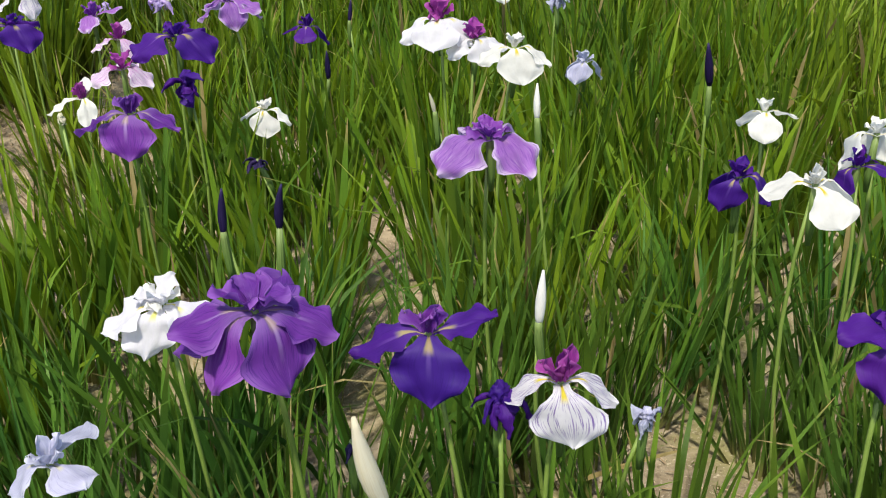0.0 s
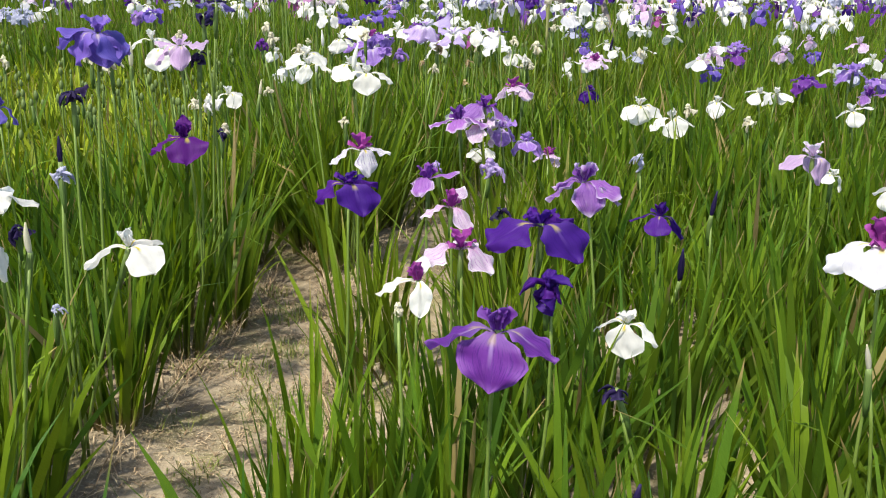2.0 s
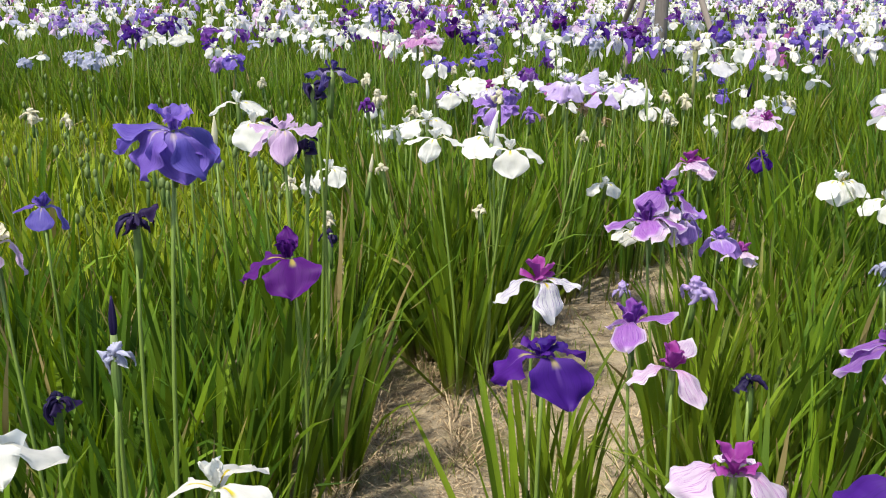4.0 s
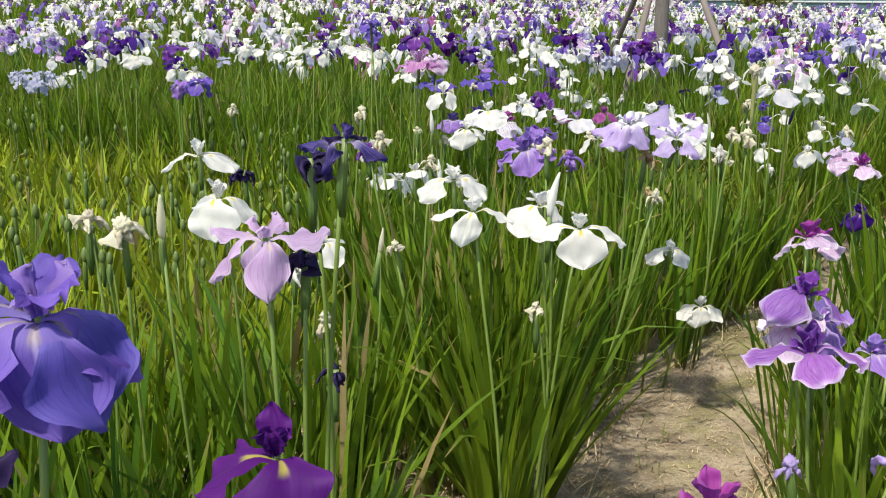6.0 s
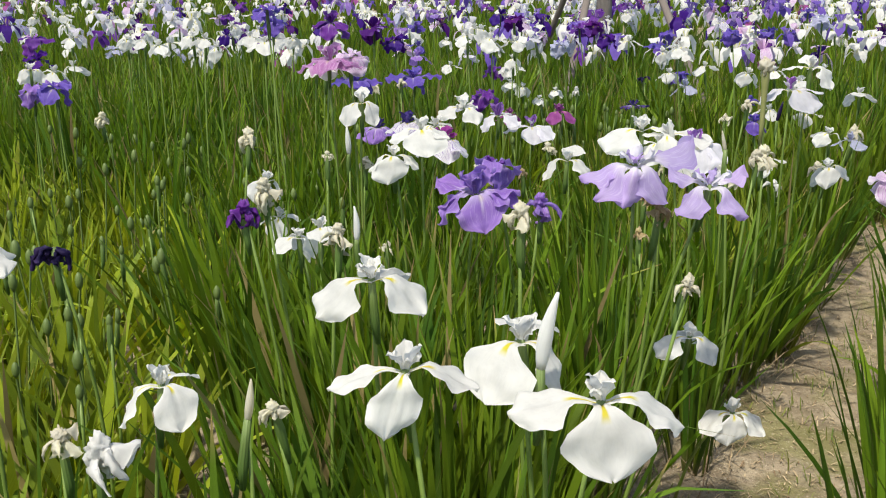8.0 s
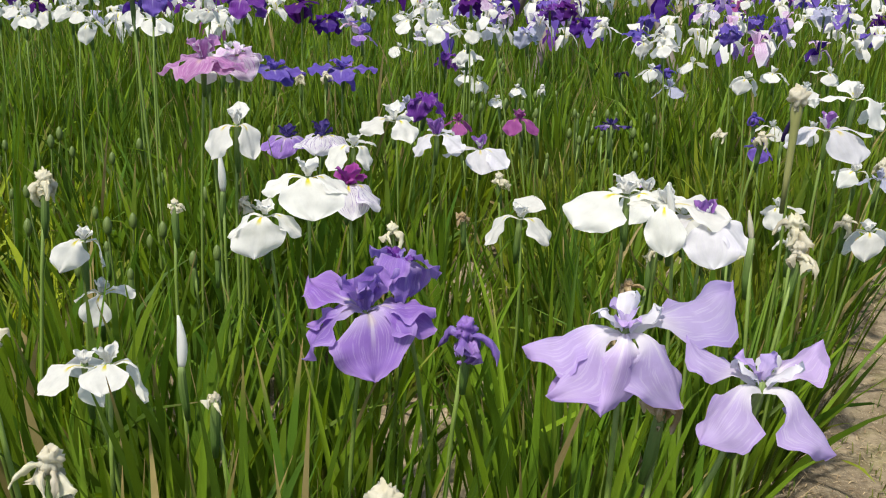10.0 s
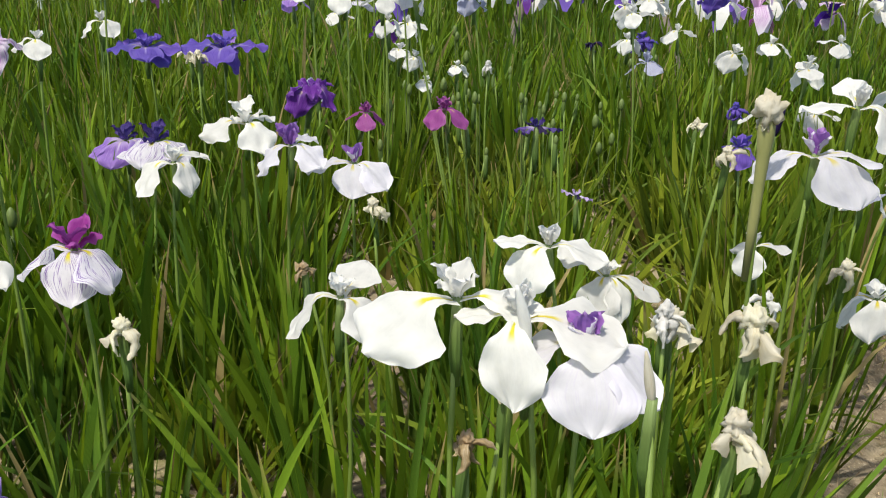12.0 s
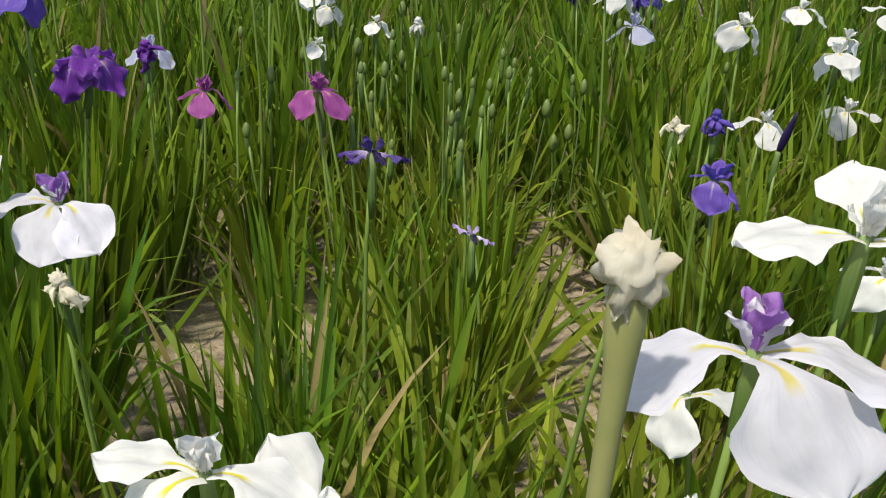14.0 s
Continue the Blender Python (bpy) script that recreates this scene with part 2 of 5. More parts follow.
TREE_LEAF = n.surface(n.mix(n.per_island(), (0.04, 0.09, 0.015), (0.11, 0.18, 0.03)), 0.5, None, 0.3)
n = Nodes("bush_leaf")
BUSH_LEAF = n.surface(n.mix(n.per_island(), (0.09, 0.11, 0.02), (0.22, 0.22, 0.05)), 0.6, None, 0.25)
n = Nodes("fence_paint")
FENCE = n.surface(n.mix(n.noise(4.0, 5.0), (0.05, 0.10, 0.11), (0.09, 0.16, 0.17)), 0.5)
n = Nodes("rail_metal")
RAIL = n.surface(n.mix(n.noise(6.0), (0.5, 0.54, 0.54), (0.68, 0.7, 0.7)), 0.4)
n = Nodes("seed_pod")
POD = n.surface(n.mix(n.noise(40.0), (0.07, 0.115, 0.02), (0.14, 0.19, 0.045)), 0.6)


# ---- mesh helpers ----
def mesh_of(name, verts, faces, material, uvs=None, smooth=True):
    me = bpy.data.meshes.new(name)
    me.from_pydata(verts, [], faces)
    me.materials.append(material)
    if uvs is not None:
        layer = me.uv_layers.new(name="UVMap")
        loops = np.empty(len(me.loops), dtype=np.int32)
        me.loops.foreach_get("vertex_index", loops)
        layer.data.foreach_set("uv", np.asarray(uvs, dtype=np.float32)[loops].ravel())
    if smooth:
        me.polygons.foreach_set("use_smooth", np.ones(len(me.polygons), dtype=bool))
    me.update()
    return me


def part(name, me, parent, m=None, label=""):
    ob = new(name, me)
    ob.parent = parent
    if m is not None:
        ob.matrix_local = m
    return tagged(ob, label)


def thing(name, place, label, category, group=""):
    ob = new(name)
    ob.empty_display_size = 0.05
    ob.matrix_world = place if isinstance(place, Matrix) else Matrix.Translation(place)
    return tagged(ob, label, category, group)


def from_bm(name, bm, material, smooth=True):
    me = bpy.data.meshes.new(name)
    bm.to_mesh(me)
    bm.free()
    me.materials.append(material)
    if smooth:
        me.polygons.foreach_set("use_smooth", np.ones(len(me.polygons), dtype=bool))
    return me


def grid_faces(n, m):
    return [(i * m + j, i * m + j + 1, (i + 1) * m + j + 1, (i + 1) * m + j) for i in range(n - 1) for j in range(m - 1)]


# ---- ground ----
def rise(x, y):
    """The far side of the field climbs a little."""
    return 0.031 * max(0.0, min(y, 60.0) - 12.0) * max(0.0, min(1.0, -(x + 3.0) / (0.6 * max(y, 1.0))))


PATHS = [   # bare strips between the beds: half width and the points they run through
    (0.24, ((-1.14, 1.35), (-1.31, 1.78), (-1.42, 2.2), (-1.50, 2.6))),
    (0.21, ((-1.50, 2.6), (-1.56, 3.0))),
    (0.13, ((-1.10, 1.6), (-1.22, 2.05), (-1.31, 2.5))),
    (0.12, ((-1.57, 3.0), (-1.77, 3.45), (-2.05, 3.78))),
    (0.13, ((-2.02, 3.72), (-2.25, 3.85), (-2.37, 4.15), (-2.50, 4.52))),
    (0.25, ((-1.29, 3.1), (-1.32, 3.5), (-1.35, 3.95), (-1.32, 4.4))),
    (0.22, ((-1.30, 4.4), (-1.14, 4.85), (-1.05, 5.35), (-0.88, 5.8), (-0.73, 6.4), (-0.5, 7.3))),
    (0.075, ((-0.15, 1.4), (-0.14, 1.9), (-0.15, 2.4))),
    (0.07, ((-0.95, 2.48), (-0.57, 2.62), (-0.3, 2.8))),
    (0.14, ((-2.08, 6.12), (-2.22, 6.5), (-2.31, 6.85))),
    (0.11, ((-2.08, 6.8), (-2.26, 7.28))),
    (0.12, ((-1.42, 6.4), (-1.44, 6.7), (-1.60, 7.2), (-1.75, 7.75))),
]
SPOTS = ((-0.95, 2.38, 0.14), (-0.58, 2.60, 0.10), (0.33, 2.45, 0.09), (-0.59, 2.95, 0.1), (-0.30, 2.82, 0.11), (-0.37, 1.97, 0.08), (-0.06, 1.93, 0.08),
         (0.12, 2.2, 0.08), (0.89, 1.79, 0.1), (-0.92, 4.05, 0.1), (-0.93, 2.83, 0.11), (0.05, 0.9, 0.09), (-2.40, 4.24, 0.19), (-1.97, 4.70, 0.14),
         (-3.02, 5.22, 0.15), (-2.71, 4.54, 0.11), (-2.11, 5.52, 0.14), (-2.71, 5.30, 0.12), (-2.04, 5.89, 0.1), (-1.82, 5.76, 0.13),
         (-2.22, 6.55, 0.11), (-2.18, 7.02, 0.1), (-1.62, 7.40, 0.12), (-1.42, 6.48, 0.1), (-2.30, 7.40, 0.11))


def bare(x, y):
    """How deep a place lies inside a bare strip: 0 outside, 1 in its middle."""
    best = 0.0
    for half, pts in PATHS:
        for (ax, ay), (bx, by) in zip(pts, pts[1:]):
            dx, dy = bx - ax, by - ay
            s = max(0.0, min(1.0, ((x - ax) * dx + (y - ay) * dy) / (dx * dx + dy * dy)))
            best = max(best, 1 - math.hypot(x - ax - s * dx, y - ay - s * dy) / half)
    for px, py, r in SPOTS:
        best = max(best, 1 - math.hypot(x - px, y - py) / r)
    return best


xs = np.concatenate([np.linspace(-400, -8, 12), np.linspace(-7.5, -3.6, 20), np.linspace(-3.5, 1.5, 130), np.linspace(1.6, 5, 16), np.linspace(6, 400, 12)])
ys = np.concatenate([np.linspace(-400, -2, 10), np.linspace(-1.5, 0.4, 12), np.linspace(0.45, 8.0, 190), np.linspace(8.2, 14, 20), np.linspace(16, 800, 16)])
verts = []
for y in ys:
    for x in xs:
        near = -4 < x < 2 and 0 < y < 9
        h = (noise.noise((x * 2.3, y * 2.3, 0)) * 0.02 + noise.noise((x * 9, y * 9, 3)) * 0.007 + noise.noise((x * 31, y * 31, 5)) * 0.003) if near else 0.0
        if near:
            h -= 0.03 * max(0.0, min(1.0, bare(x, y) * 2))
        verts.append((x, y, h + rise(x, y)))
ground = new("ground", mesh_of("ground", verts, grid_faces(len(ys), len(xs)), SOIL))
tagged(ground, "bare pale sandy soil of the iris beds with dark mottled patches", "ground", kind="structure")


# ---- leaves ----
def blade(length, width, lean, curl, twist, segs):
    """One sword leaf with a folded middle, standing on its base at the origin and leaning to +x."""
    vs, uvs = [], []
    x = z = 0.0
    ang = lean
    for i in range(segs + 1):
        u = i / segs
        w = width * (0.75 + 0.5 * u if u < 0.4 else 0.95 * (1 - ((u - 0.4) / 0.6) ** 2.5)) * 0.5
        w = max(w, 0.0004)
        tw = twist * u
        cx, cy = math.cos(tw), math.sin(tw)
        fold = w * 0.35
        nx, nz = math.cos(ang), -math.sin(ang)
        for k, f in ((-1, 0.0), (0, fold), (1, 0.0)):
            vs.append((x + nx * f + cy * k * w, cx * k * w, z + nz * f))
            uvs.append((u, 0.5 + 0.5 * k))
        ang = lean + curl * u ** 2.2
        x += math.sin(ang) * length / segs
        z += math.cos(ang) * length / segs
    return vs, grid_faces(segs + 1, 3), uvs


BLADES = []
for k in range(14):
    v, f, uvs = blade(1.0, 0.028 + 0.012 * rng.random(), 0.0, (0.10, 0.2, 0.28, 0.4, 0.6, 1.0, 0.14)[k % 7], rng.uniform(-0.9, 0.9), 7)
    BLADES.append(mesh_of("leaf", v, f, LEAF, uvs))
DEEP_BLADES = [me.copy() for me in BLADES]
for me in DEEP_BLADES:
    me.materials[0] = LEAF_DEEP_BLADE


def deep(x, y):
    """The sort at the near end of the first bed has deep green leaves."""
    return y < 1.5 + 0.4 * noise.noise((x * 1.5, y * 1.5, 83))


def leaf_height(x, y):
    """Height to which the leaves of a bed reach."""
    h = 0.53 + 0.15 * max(0.0, min(1.0, (y - 2.2) / 2.0))
    return h * (0.92 + 0.16 * noise.noise((x * 0.8, y * 0.8, 9)))


def mass_of_leaves(name, places, per, segs, label, wide=1.0, tall=1.0, mat=None, loose=1.0):
    """Leaves of many clumps in one mesh. places: x, y of each clump."""
    c = len(places)
    p = np.repeat(np.asarray(places), per, axis=0)
    k = len(p)
    hh = np.array([leaf_height(x, y) for x, y in places]).repeat(per) * tall
    up = np.array([rise(x, y) for x, y in places]).repeat(per)
    az = nrng.uniform(0, 2 * np.pi, k)
    out = np.sqrt(nrng.uniform(0, 1, k))
    rad = 0.056 * out
    bx, by = p[:, 0] + rad * np.cos(az), p[:, 1] + rad * np.sin(az)
    vigour = nrng.uniform(0.78, 1.1, c).repeat(per)
    length = hh * vigour * nrng.uniform(0.62, 1.1, k)
    lean = 0.02 + 0.17 * out * nrng.uniform(0.3, 1.3, k) + loose * np.abs(nrng.normal(0.0, 0.12, k)) + 0.38 * (nrng.uniform(0, 1, k) < 0.08 * loose)
    curl = np.abs(nrng.normal(0, 0.26, k)) + 0.05 + 1.5 * (nrng.uniform(0, 1, k) < 0.07 * loose)
    width = nrng.uniform(0.009, 0.024, k) * wide
    tw = nrng.uniform(-np.pi / 2, np.pi / 2, k)
    n3 = (segs + 1) * 2
    co = np.empty((k, segs + 1, 2, 3))
    uvs = np.empty((k, segs + 1, 2, 2))
    r, z, ang = np.zeros(k), np.zeros(k), lean.copy()
    for i in range(segs + 1):
        u = i / segs
        w = width * (0.75 + 0.5 * u if u < 0.4 else 0.95 * (1 - ((u - 0.4) / 0.6) ** 2.5)) * 0.5 + 0.0003
        for s, sg in ((0, -1), (1, 1)):
            wx, wy = -np.sin(az + tw) * w * sg, np.cos(az + tw) * w * sg
            co[:, i, s, 0] = bx + np.cos(az) * r + wx
            co[:, i, s, 1] = by + np.sin(az) * r + wy
            co[:, i, s, 2] = z - 0.01 + up
            uvs[:, i, s, 0], uvs[:, i, s, 1] = u, s
        ang = lean + curl * u ** 2
        r = r + np.sin(ang) * length / segs
        z = z + np.cos(ang) * length / segs
    q = np.array([(2 * i, 2 * i + 1, 2 * i + 3, 2 * i + 2) for i in range(segs)])
    faces = (np.arange(k)[:, None, None] * n3 + q[None]).reshape(-1, 4)
    me = bpy.data.meshes.new(name)
    nv, nf = k * n3, len(faces)
    me.vertices.add(nv)
    me.vertices.foreach_set("co", co.astype(np.float32).ravel())
    me.loops.add(nf * 4)
    me.loops.foreach_set("vertex_index", faces.astype(np.int32).ravel())
    me.polygons.add(nf)
    me.polygons.foreach_set("loop_start", np.arange(0, nf * 4, 4, dtype=np.int32))
    me.update(calc_edges=True)
    layer = me.uv_layers.new(name="UVMap")
    layer.data.foreach_set("uv", uvs.reshape(-1, 2)[faces.ravel()].astype(np.float32).ravel())
    me.materials.append(mat or LEAF_MASS)
    me.polygons.foreach_set("use_smooth", np.ones(nf, dtype=bool))
    ob = new(name, me)
    return tagged(ob, label, "leaves", kind="stuff")


LINE = ((0.0, 0.6), (-0.4, 1.6), (-1.0, 2.6), (-1.5, 3.8), (-1.6, 5.2), (-1.6, 6.6))   # middle of the beds that are passed nearest


def off_line(x, y):
    best = 9.0
    for (ax, ay), (bx, by) in zip(LINE, LINE[1:]):
        dx, dy = bx - ax, by - ay
        s = max(0.0, min(1.0, ((x - ax) * dx + (y - ay) * dy) / (dx * dx + dy * dy)))
        best = min(best, math.hypot(x - ax - s * dx, y - ay - s * dy))
    return best


def scatter(x0, x1, y0, y1, step):
    out = []
    y = y0
    while y < y1:
        x = x0
        while x < x1:
            px, py = x + rng.uniform(-0.42, 0.42) * step, y + rng.uniform(-0.42, 0.42) * step
            out.append((px, py))
            x += step
        y += step
    return out


def in_view(x, y):
    """The part of the field that the walk looks out on."""
    return -2.0 - 1.1 * y < x < 1.3 + 0.38 * y


THIN = ((-1.75, 6.6, 0.75, 0.1), (-0.75, 2.0, 0.55, 0.1), (-0.1, 1.7, 0.35, 0.08), (-3.2, 5.2, 0.8, 0.25), (0.4, 1.5, 0.5, 0.25))


def thinned(x, y):
    """Where the stand of leaves is open and the soil shows between the clumps."""
    return any(math.hypot(x - cx, y - cy) < r and rng.random() < share for cx, cy, r, share in THIN)


near_clumps, bed_clumps = [], []
for px, py in scatter(-10.8, 3.6, 0.3, 9.0, 0.185):
    if bare(px, py) > 0.0 or not in_view(px, py) or thinned(px, py) or noise.noise((px * 2.9, py * 2.9, 17)) < (-0.5 if deep(px, py) else -0.36):
        continue
    if off_line(px, py) < 0.62 and rng.random() < 0.6 and len(near_clumps) < 120:
        near_clumps.append((px, py))
    else:
        bed_clumps.append((px, py))
bed_clumps += [p for p in scatter(-0.75, 0.5, 1.1, 2.6, 0.36) if bare(*p) <= 0.0]
bed_clumps += [p for p in scatter(-2.05, -1.7, 3.6, 4.5, 0.16) if bare(*p) <= 0.0]
for px, py in near_clumps:
    h, vigour = leaf_height(px, py), rng.uniform(0.8, 1.1)
    clump = thing("iris_leaf_clump", (px, py, -0.015), "upright clump of green sword-shaped iris leaves rising from the soil", "plant", "leaf clumps in the beds")
    for k in range(rng.randint(23, 27) if deep(px, py) else rng.randint(21, 25)):
        az, rad = rng.uniform(0, 2 * math.pi), 0.056 * math.sqrt(rng.random())
        tilt = 3.4 * rad * rng.uniform(0.3, 1.3) + abs(rng.gauss(0.0, 0.09)) + 0.36 * (rng.random() < 0.08)
        size = h * vigour * rng.uniform(0.62, 1.12)
        wide = rng.uniform(0.7, 1.5) * (0.32 if deep(px, py) else 0.40)
        m = Matrix.Translation((rad * math.cos(az), rad * math.sin(az), 0)) @ Euler((0, 0, az)).to_matrix().to_4x4() @ Euler((0, tilt, 0)).to_matrix().to_4x4() \
            @ Matrix.Diagonal((size, wide, size, 1)) 
        part("leaf", rng.choice(DEEP_BLADES if deep(px, py) else BLADES), clump, m)


def rough(x, y):
    """The stand between the last two groups of white irises is low, tangled and olive."""
    return -2.25 < x < -1.1 and 5.75 < y < 7.6


pale_clumps = [p for p in bed_clumps if p[0] < -2.5 - 0.45 * max(0.0, p[1] - 4.2) and p[1] < 6.4 and noise.noise((p[0] * 0.8, p[1] * 0.8, 61)) > -0.25]
pale_set = set(pale_clumps)
mass_of_leaves("iris_leaves", [p for p in bed_clumps if deep(*p)], 40, 6, "dense deep green iris leaves at the near end of the bed", 0.6, 1.0, LEAF_DEEP)
mass_of_leaves("iris_leaves", [p for p in bed_clumps if p not in pale_set and not deep(*p) and not rough(*p)], 30, 6, "dense green sword-shaped iris leaves filling the beds")
mass_of_leaves("iris_leaves", [p for p in bed_clumps if p not in pale_set and rough(*p)] + [p for p in scatter(-2.25, -1.1, 5.75, 7.6, 0.2) if bare(*p) <= 0.0], 30, 6, "low, tangled iris leaves leaning every way over bare soil", 1.15, 0.74, LEAF_ROUGH, 2.2)
mass_of_leaves("iris_leaves", pale_clumps, 26, 6, "yellowish green iris leaves, lower and looser than the rest", 1.4, 0.74, LEAF_PALE, 2.2)
round_clumps = [(x, y) for x, y in scatter(-13, 7, -4.0, 9.0, 0.21) if not in_view(x, y) or y < 0.3]
mass_of_leaves("iris_leaves", round_clumps, 16, 3, "green iris leaves of the beds round about", 1.2)
mid_clumps = [(x, y) for x, y in scatter(-20, 8, 9.0, 16.0, 0.27) if in_view(x, y)]
mass_of_leaves("iris_leaves", mid_clumps, 13, 3, "green iris leaves of the beds further off", 1.3)
far_clumps = [(x, y) for x, y in scatter(-52, 19, 16.0, 44.0, 0.66) if in_view(x, y)] + [(x, y) for x, y in scatter(-66, -5.5, 44.0, 60.0, 0.85) if in_view(x, y)]
mass_of_leaves("iris_leaves", far_clumps, 12, 2, "green iris leaves of the far beds", 3.2)


# ---- flower shapes, for a flower one metre wide ----
def petal(length, width, rise, fall, claw, cup, ruffle, seed, nu=11, nv=7, tip=1.0, peak=0.62, plain=False, neck=0.08, twist=0.25, crease=0.0):
    """A petal that leaves the middle along +x at the angle rise and bends down to the angle fall, on a narrow neck, with a crimped edge."""
    r = random.Random(seed)
    ph, k = r.uniform(0, 6.3), r.uniform(13, 19)
    ph1, ph2, k2 = r.uniform(0, 6.3), r.uniform(0, 6.3), r.uniform(6, 10)
    turn, skew, pleats = r.uniform(-twist, twist), r.uniform(-0.1, 0.1), r.uniform(5, 8)
    vs, uvs = [], []
    x, y0, z, last = 0.02, 0.0, 0.0, 0.0
    for i in range(nu):
        u = math.sin(0.5 * math.pi * i / (nu - 1)) ** 1.15
        bend = min(1.0, max(0.0, (u - 0.12) / 0.40))
        ang = rise + (fall - rise) * (bend * bend * (3 - 2 * bend)) + 0.2 * (r.random() - 0.5)
        x += math.cos(ang) * length * (u - last)
        z += math.sin(ang) * length * (u - last)
        y0 += skew * length * (u - last) * (1 + 2 * u)
        last = u
        grow = min(1.0, max(0.0, (u - neck) / (peak - neck)))
        w = 0.5 * width * (claw + (1 - claw) * grow * grow * (3 - 2 * grow))
        if u > peak:
            w *= max(0.03, 1 - ((u - peak) / (1 - peak)) ** (1.75 if tip <= 1 else 2.4 if tip < 2 else 4.0)) ** 0.85
        nx, nz = -math.sin(ang), math.cos(ang)
        for j in range(nv):
            v = -1 + 2 * j / (nv - 1)
            side = ph if v < 0 else ph1
            ww = w * (1 + abs(v) ** 3 * (0.06 * math.sin(k2 * u + side) + 0.035 * math.sin(23 * u + side)))
            d = -cup * w * v * v + ruffle * abs(v) ** 2.4 * math.sin(k * u + side) * min(1, 2 * u)
            d += ruffle * 0.5 * math.sin(4 * v + ph) * u * u + turn * w * v * u + crease * w * abs(v)
            d += 0.0045 * math.sin(pleats * v * math.pi + ph2) * min(1, 2 * u) - 0.016 * math.exp(-(v / 0.14) ** 2) + 0.05 * u * noise.noise((3.6 * u + 7.1 * seed, 2.2 * v, 1.7 * seed))
            vs.append((x + nx * d, y0 + ww * v, z + nz * d))
            uvs.append((0.5 + 0.5 * u if plain else u, 0.5 + 0.5 * v))
    return vs, grid_faces(nu, nv), uvs


def forked_style(s):
    """A style arm that stands up and ends in two frilled lobes."""
    vs, faces, uvs = petal(0.19, 0.12, radians(58 + 9 * (s % 3)), radians(30 + 22 * (s % 3)), 0.55, 0.7, 0.014, s, 8, 7, 2.0, 0.75, True)
    out = []
    for i, (x, y, z) in enumerate(vs):
        row, v = i // 7, -1 + (i % 7) / 3
        notch = max(0.0, (row - 4) / 3.0) ** 2
        out.append((x - 0.05 * notch * (1 - abs(v)) * math.cos(0.7), y * (1 + 0.35 * notch), z - 0.05 * notch * (1 - abs(v)) * 0.7 + 0.012 * notch * math.sin(9 * v + s)))
    return out, faces, uvs


def rolled(s):
    """A spent petal rolled up lengthwise into a limp, wrinkled horn that hangs over."""
    r = random.Random(400 + s)
    n, m = 13, 9
    vs, uvs = [], []
    x, y, z = 0.0, 0.0, -0.04
    ang, yaw = radians(r.uniform(20, 75)), 0.0
    bend, sway = r.uniform(0.13, 0.30), r.uniform(-0.16, 0.16)
    ph, big = r.uniform(0, 6.3), r.uniform(0.055, 0.085)
    for i in range(n):
        u = i / (n - 1)
        ang -= bend * (1.5 - u) + r.uniform(-0.12, 0.12)
        yaw += sway + r.uniform(-0.12, 0.12)
        st = 0.043
        x, y, z = x + st * math.cos(ang) * math.cos(yaw), y + st * math.cos(ang) * math.sin(yaw), z + st * math.sin(ang)
        rad = big * (0.45 + 0.75 * math.sin(math.pi * min(1.0, u * 0.95 + 0.03)) + 0.25 * math.sin(9 * u + ph)) * (1 - 0.45 * u)
        for j in range(m):
            a = 2 * math.pi * j / (m - 1) * 1.12
            q = rad * (1 + 0.3 * math.sin(3 * a + ph + 4 * u) + 0.22 * math.sin(5 * a - 11 * u) + 0.2 * math.sin(24 * u + ph))
            sx, sy = q * math.cos(a) * 0.62, q * math.sin(a)
            vs.append((x - math.sin(ang) * sx, y + sy, z + math.cos(ang) * sx))
            uvs.append((0.5 + 0.5 * u, j / (m - 1)))
    return vs, grid_faces(n, m), uvs


DROOP = (-34, -68, -50, -82, -20, -60, -75, -42)      # how far down each fall shape bends
def knot(s):
    """A spent flower shrunk to a wrinkled lump."""
    r = random.Random(900 + s)
    n, m = 17, 25
    o = [r.uniform(0, 50) for _ in range(3)]
    vs, uvs = [], []
    for i in range(n):
        t = math.pi * i / (n - 1)
        for j in range(m):
            a = 2 * math.pi * j / (m - 1)
            d = Vector((math.sin(t) * math.cos(a), math.sin(t) * math.sin(a), -math.cos(t)))
            q = 0.34 * (0.72 + 0.6 * noise.noise(d * 2.0 + Vector(o)) + 0.75 * abs(noise.noise(d * 2.9 + Vector(o))))
            vs.append((d.x * q, d.y * q, 0.22 + d.z * q * 1.15))
            uvs.append((0.5 + 0.5 * i / (n - 1), j / (m - 1)))
    return vs, grid_faces(n, m), uvs


